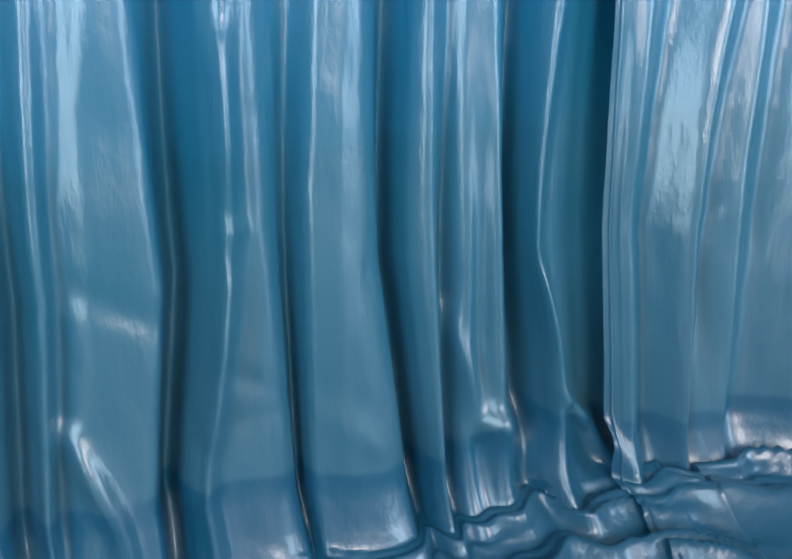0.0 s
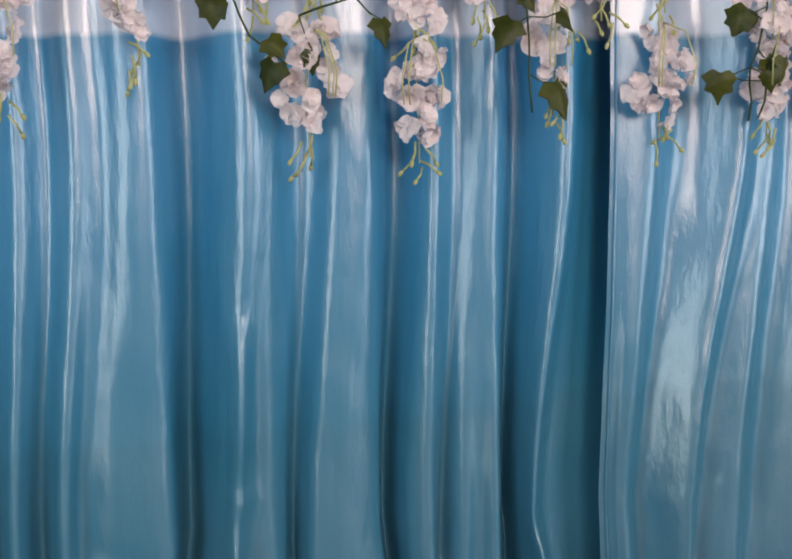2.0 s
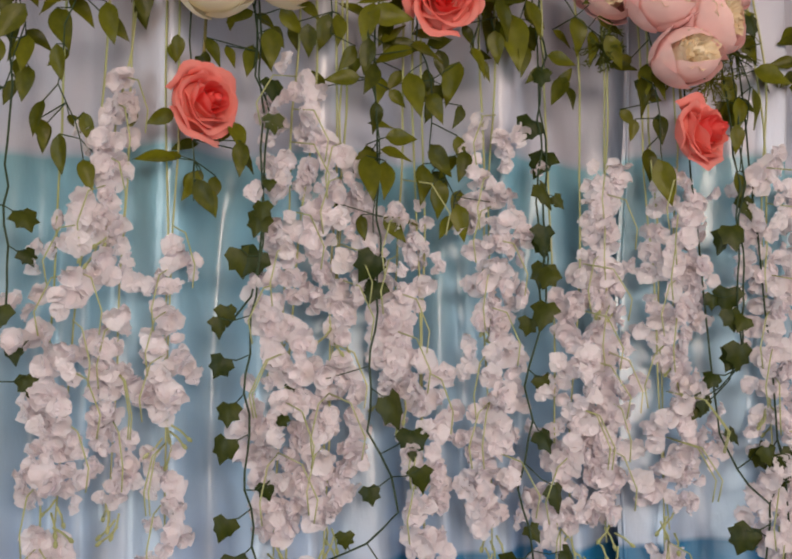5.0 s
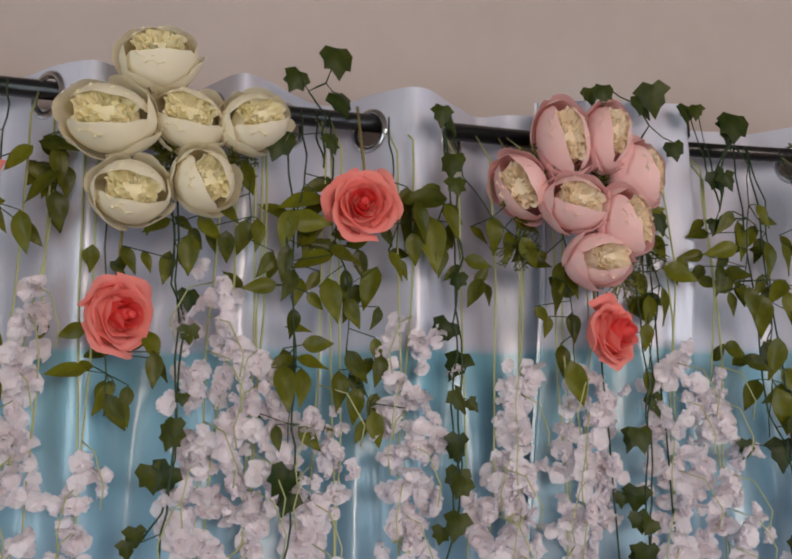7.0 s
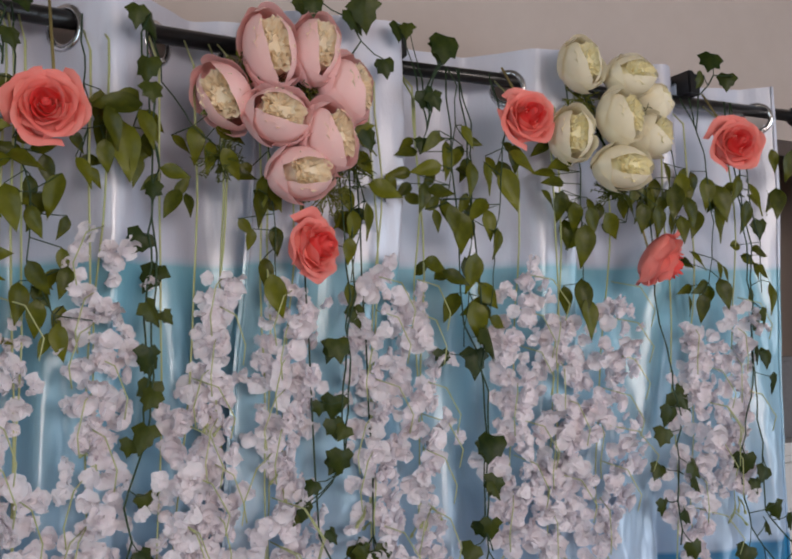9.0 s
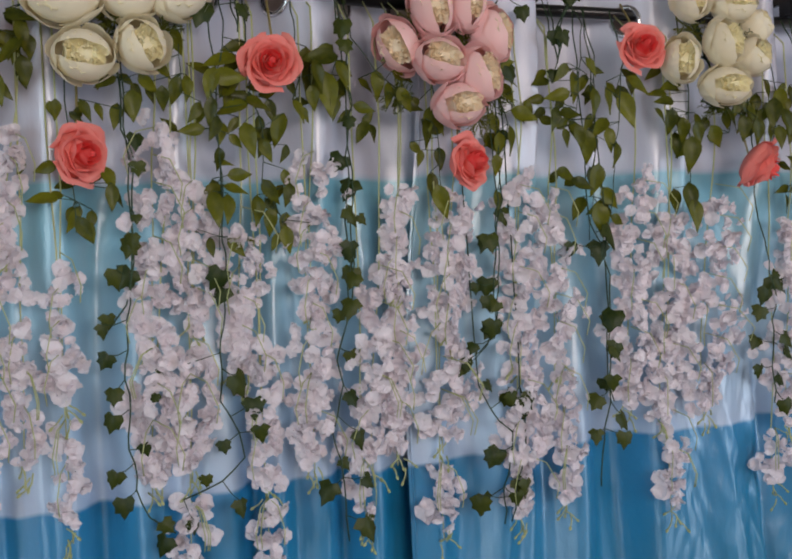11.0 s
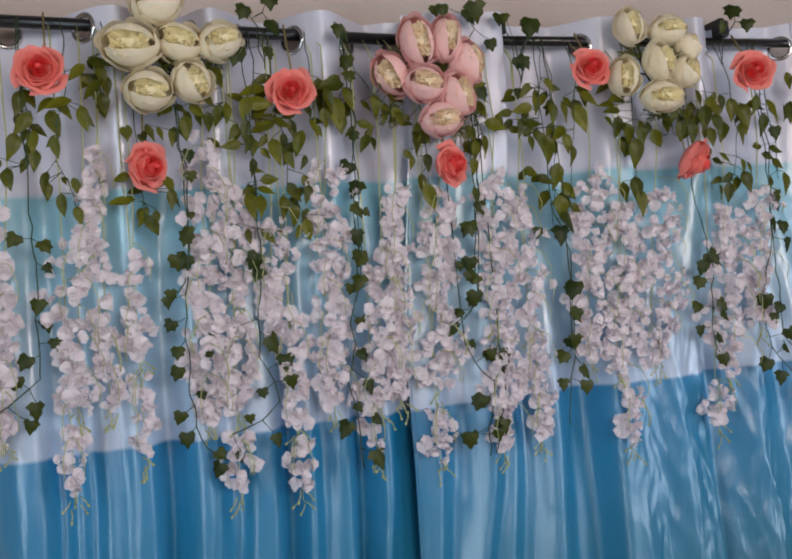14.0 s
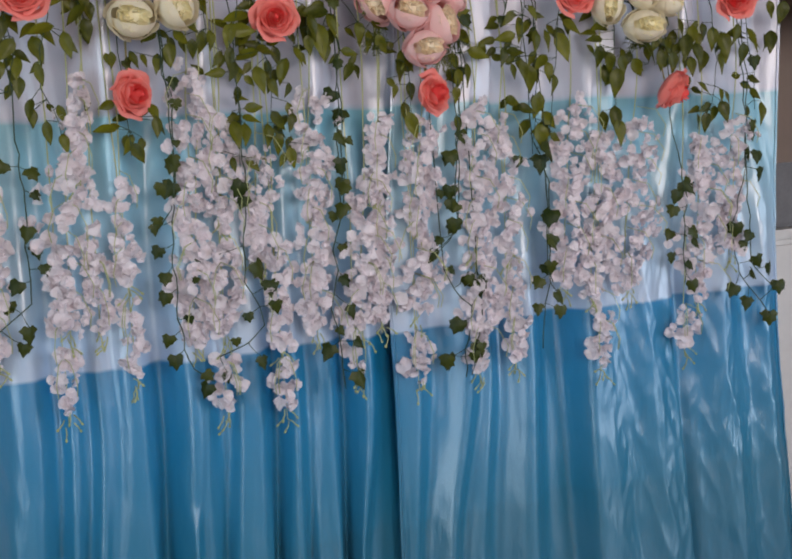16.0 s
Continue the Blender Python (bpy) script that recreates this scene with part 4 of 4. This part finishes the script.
def peony_meshes(outer, inner):
    """Three cupped petal shapes and a ruffled heart; the flower looks along +Z."""
    shells = []
    for kind, (reach, wide) in enumerate(((2.74, 1.45), (2.15, 0.95), (1.95, 0.85))):
        bm = bmesh.new()

        def f(u, v):
            back = 0.25 + (reach - 0.25) * v * (1 - 0.2 * u * u)
            a = u * wide * (0.55 + 0.45 * math.sin(math.pi * min(0.5, 0.75 * v + 0.08))) * (1 - 0.12 * v ** 5)
            rad = 0.0365 * (1 + 0.05 * kind) + 0.0012 * math.sin(6 * u + 2.1 * kind) * v * v + 0.0025 * u * v
            r, z = rad * math.sin(back), -1.12 * rad * math.cos(back)
            if v > 0.82:
                r += 0.0015 * ((v - 0.82) / 0.18) ** 2
            return Vector((r * math.cos(a), r * math.sin(a), z))
        sheet(bm, f, 10, 10)
        shells.append(mesh_of("petal", bm, outer))
    bm = bmesh.new()
    bmesh.ops.create_uvsphere(bm, u_segments=20, v_segments=12, radius=0.025)
    heart = mesh_of("bloom", bm, inner)
    r = random.Random(21)
    ruffles = []
    for k in range(18):
        q = (k + 0.5) / 18
        mid, rad, span, seed = k * 2.399, 0.003 + 0.022 * q ** 0.7, r.uniform(0.55, 1.0), r.uniform(0, 9)
        top = 0.035 - 14 * rad * rad + r.uniform(-0.002, 0.002)
        bm = bmesh.new()

        def g(u, v):
            a = mid + u * span
            ruffle = 0.0022 * math.sin(7 * u + seed) + 0.0013 * math.sin(17 * u + 2 * seed)
            rr = rad * (0.75 + 0.25 * v) + ruffle * v + 0.003 * v * v
            return Vector((rr * math.cos(a), rr * math.sin(a), 0.006 + (top - 0.006) * v * (1 - 0.10 * u * u) + 0.0012 * math.sin(11 * u + seed) * v))
        sheet(bm, g, 14, 4)
        ruffles.append(mesh_of("inner_petal", bm, inner))
    return shells, heart, ruffles


def fern_mesh():
    r = random.Random(8)
    bm = bmesh.new()
    for k in range(26):
        d = Vector((r.uniform(-1, 1), r.uniform(-0.6, 0.2), r.uniform(-1, 1))).normalized()
        tube(bm, [(0, 0, 0), d * 0.035], 0.0009, 4, 0.5)
        for j in range(7):
            p = d * (0.010 + 0.0038 * j)
            q = p + Vector((r.uniform(-1, 1), r.uniform(-1, 1), r.uniform(-1, 1))) * 0.007
            tube(bm, [p, q], 0.0011, 3, 0.4)
    return mesh_of("fern_tuft", bm, M_FERN)


FERN = fern_mesh()


def peony_bunch(x, z, kit, blooms, label, ferns, scale):
    """A bunch: each bloom at (x, z) off the middle, facing along a way, with its size and stretch."""
    shells, heart, ruffles = kit
    ob = root("peony_bunch", (x, -0.10, z), label, "peonies", "peony bunches")
    for bx, by, bz, fx, fz, size, long, tilt in blooms:
        m = Matrix.Translation((bx, by, bz)) @ Vector((fx, -1, fz)).to_track_quat("Z", "Y").to_matrix().to_4x4() @ Matrix.Rotation(tilt, 4, "Z") @ Matrix.Diagonal((size * scale, size * long * scale, size * scale, 1))
        b = piece("bloom", heart, ob, m)
        for me in ruffles:
            piece("inner_petal", me, b, Matrix())
        spots = ((0, 0.0, 0.97, -0.03), (0, 3.1416, 0.99, 0.02), (1, 1.57, 1.0, 0.03), (1, 4.71, 1.0, 0.03), (2, 0.8, 1.04, 0.05), (2, 2.4, 1.04, 0.08), (2, 3.9, 1.03, 0.06), (2, 5.5, 1.04, 0.04))
        for kind, a, grow, lean in spots:
            piece("petal", shells[kind], b, Matrix.Rotation(a + rnd.uniform(-0.12, 0.12), 4, "Z") @ Matrix.Scale(grow, 4) @ Matrix.Rotation(lean + rnd.uniform(-0.06, 0.06), 4, "Y"))
    for fx, fz in ferns:
        piece("fern_tuft", FERN, ob, Matrix.Translation((fx, 0.02, fz)) @ Matrix.Rotation(fx * 40, 4, "Y"))
    for bx, by, bz, *_ in blooms:
        bm = bmesh.new()
        tube(bm, [(bx, by + 0.015, bz), (bx * 0.5, 0.03, bz * 0.4), (0.0, 0.04, -0.02)], 0.0022, 5)
        part("stem", bm, M_STEM, ob)
    bm = bmesh.new()
    tube(bm, [(0, 0.04, -0.02), (0.0, 0.07, rod_z(x) - z)], 0.004, 6)
    part("binding", bm, M_STEM, ob)
    return ob


KIT_PINK, KIT_WHITE = peony_meshes(M_PINK, M_HEART), peony_meshes(M_WHITE, M_WHEART)
peony_bunch(-0.03, 1.70, KIT_PINK, [
    (-0.023, 0.0, 0.062, -0.05, 0.0, 1.02, 1.45, 0.25), (0.042, 0.0, 0.070, 0.1, 0.1, 0.95, 1.38, -0.12), (0.090, 0.01, 0.022, 0.75, 0.1, 1.0, 1.3, 0.2),
    (-0.082, 0.01, -0.003, -0.55, -0.25, 1.0, 1.3, 0.5), (-0.022, -0.02, -0.031, -0.05, 0.1, 1.0, 1.18, 1.35), (0.049, -0.02, -0.054, 0.35, 0.0, 0.98, 1.3, 0.4), (0.010, -0.015, -0.102, 0.2, -0.05, 1.0, 1.2, 1.75),
], "bunch of blush pink cloth peonies with cream hearts and fern", ((-0.05, 0.03), (0.035, 0.015), (-0.09, -0.08), (0.10, -0.08), (0.06, -0.12), (-0.02, 0.015)), 0.96)
peony_bunch(-0.55, 1.73, KIT_WHITE, [
    (-0.028, 0.0, 0.102, 0.0, 0.3, 1.02, 1.2, 1.75), (-0.082, -0.01, 0.020, -0.15, 0.0, 1.15, 1.25, 1.5), (0.008, 0.0, 0.028, 0.0, 0.1, 1.02, 1.2, 1.35),
    (0.086, 0.0, 0.030, 0.25, 0.1, 0.98, 1.2, 1.85), (-0.056, -0.015, -0.068, 0.1, -0.1, 1.05, 1.12, 1.5), (0.027, -0.01, -0.050, 0.25, -0.1, 1.0, 1.05, 0.6),
], "bunch of ivory white cloth peonies with pale yellow hearts", ((-0.02, -0.01), (0.0, 0.0), (0.06, -0.02), (-0.05, 0.06)), 0.98)
peony_bunch(0.53, 1.72, KIT_WHITE, [
    (-0.063, 0.0, 0.081, -0.1, 0.1, 0.92, 1.25, 0.3), (0.040, 0.0, 0.074, 0.1, 0.15, 0.92, 1.4, 1.6), (0.103, 0.02, 0.040, 1.3, 0.6, 0.9, 1.1, 1.2),
    (-0.089, 0.0, -0.034, -0.3, -0.05, 0.98, 1.2, 0.0), (-0.004, -0.02, -0.004, 0.1, 0.05, 0.96, 1.25, 0.3), (0.077, 0.0, -0.022, 0.45, 0.0, 0.95, 1.1, 0.9), (-0.002, -0.015, -0.082, 0.05, -0.05, 1.0, 1.4, 1.57),
], "bunch of creamy white cloth peonies over green leaves", ((-0.05, 0.03), (0.05, 0.02), (0.06, 0.0), (0.0, -0.12)), 0.95)


# ---- the alcove beside the curtains ----
M_WHITEWARE = plain("white_cupboard_paint", (0.70, 0.70, 0.69), (0.78, 0.78, 0.77), 4, 0.5)
M_GREY = plain("grey_plastic", (0.14, 0.14, 0.15), (0.2, 0.2, 0.21), 15, 0.45)
M_RED = plain("red_card", (0.55, 0.03, 0.02), (0.65, 0.06, 0.03), 15, 0.5)
M_ORANGE = plain("orange_card", (0.7, 0.2, 0.02), (0.78, 0.28, 0.04), 15, 0.5)
cup = root("cupboard", (1.6, 0.6, 0), "white painted cupboard in the alcove beside the curtain", "cupboard")
bm = bmesh.new()
box(bm, -0.45, -0.22, 0.0, 0.45, 0.23, 1.06)
bmesh.ops.bevel(bm, geom=bm.edges[:], offset=0.006, segments=2, affect="EDGES")
part("body", bm, M_WHITEWARE, cup, smooth=False)
bm = bmesh.new()
box(bm, -0.47, -0.245, 1.062, 0.47, 0.235, 1.09)
bmesh.ops.bevel(bm, geom=bm.edges[:], offset=0.005, segments=2, affect="EDGES")
part("top", bm, M_WHITEWARE, cup, smooth=False)
for x in (-0.225, 0.225):
    bm = bmesh.new()
    box(bm, x - 0.215, -0.244, 0.06, x + 0.215, -0.224, 1.04)
    bmesh.ops.bevel(bm, geom=bm.edges[:], offset=0.004, segments=2, affect="EDGES")
    part("door", bm, M_WHITEWARE, cup, smooth=False)
solid("storage_box", [(1.17, 0.42, 1.091, 1.62, 0.72, 1.30)], M_GREY, "grey plastic storage box on the cupboard", "box", bevel=0.012)
solid("carton", [(1.18, 0.44, 1.301, 1.36, 0.66, 1.40)], M_ORANGE, "orange card carton on the storage box", "carton", bevel=0.004)
solid("carton", [(1.19, 0.45, 1.401, 1.34, 0.64, 1.47)], M_RED, "red card carton on top of the orange one", "carton", bevel=0.004)
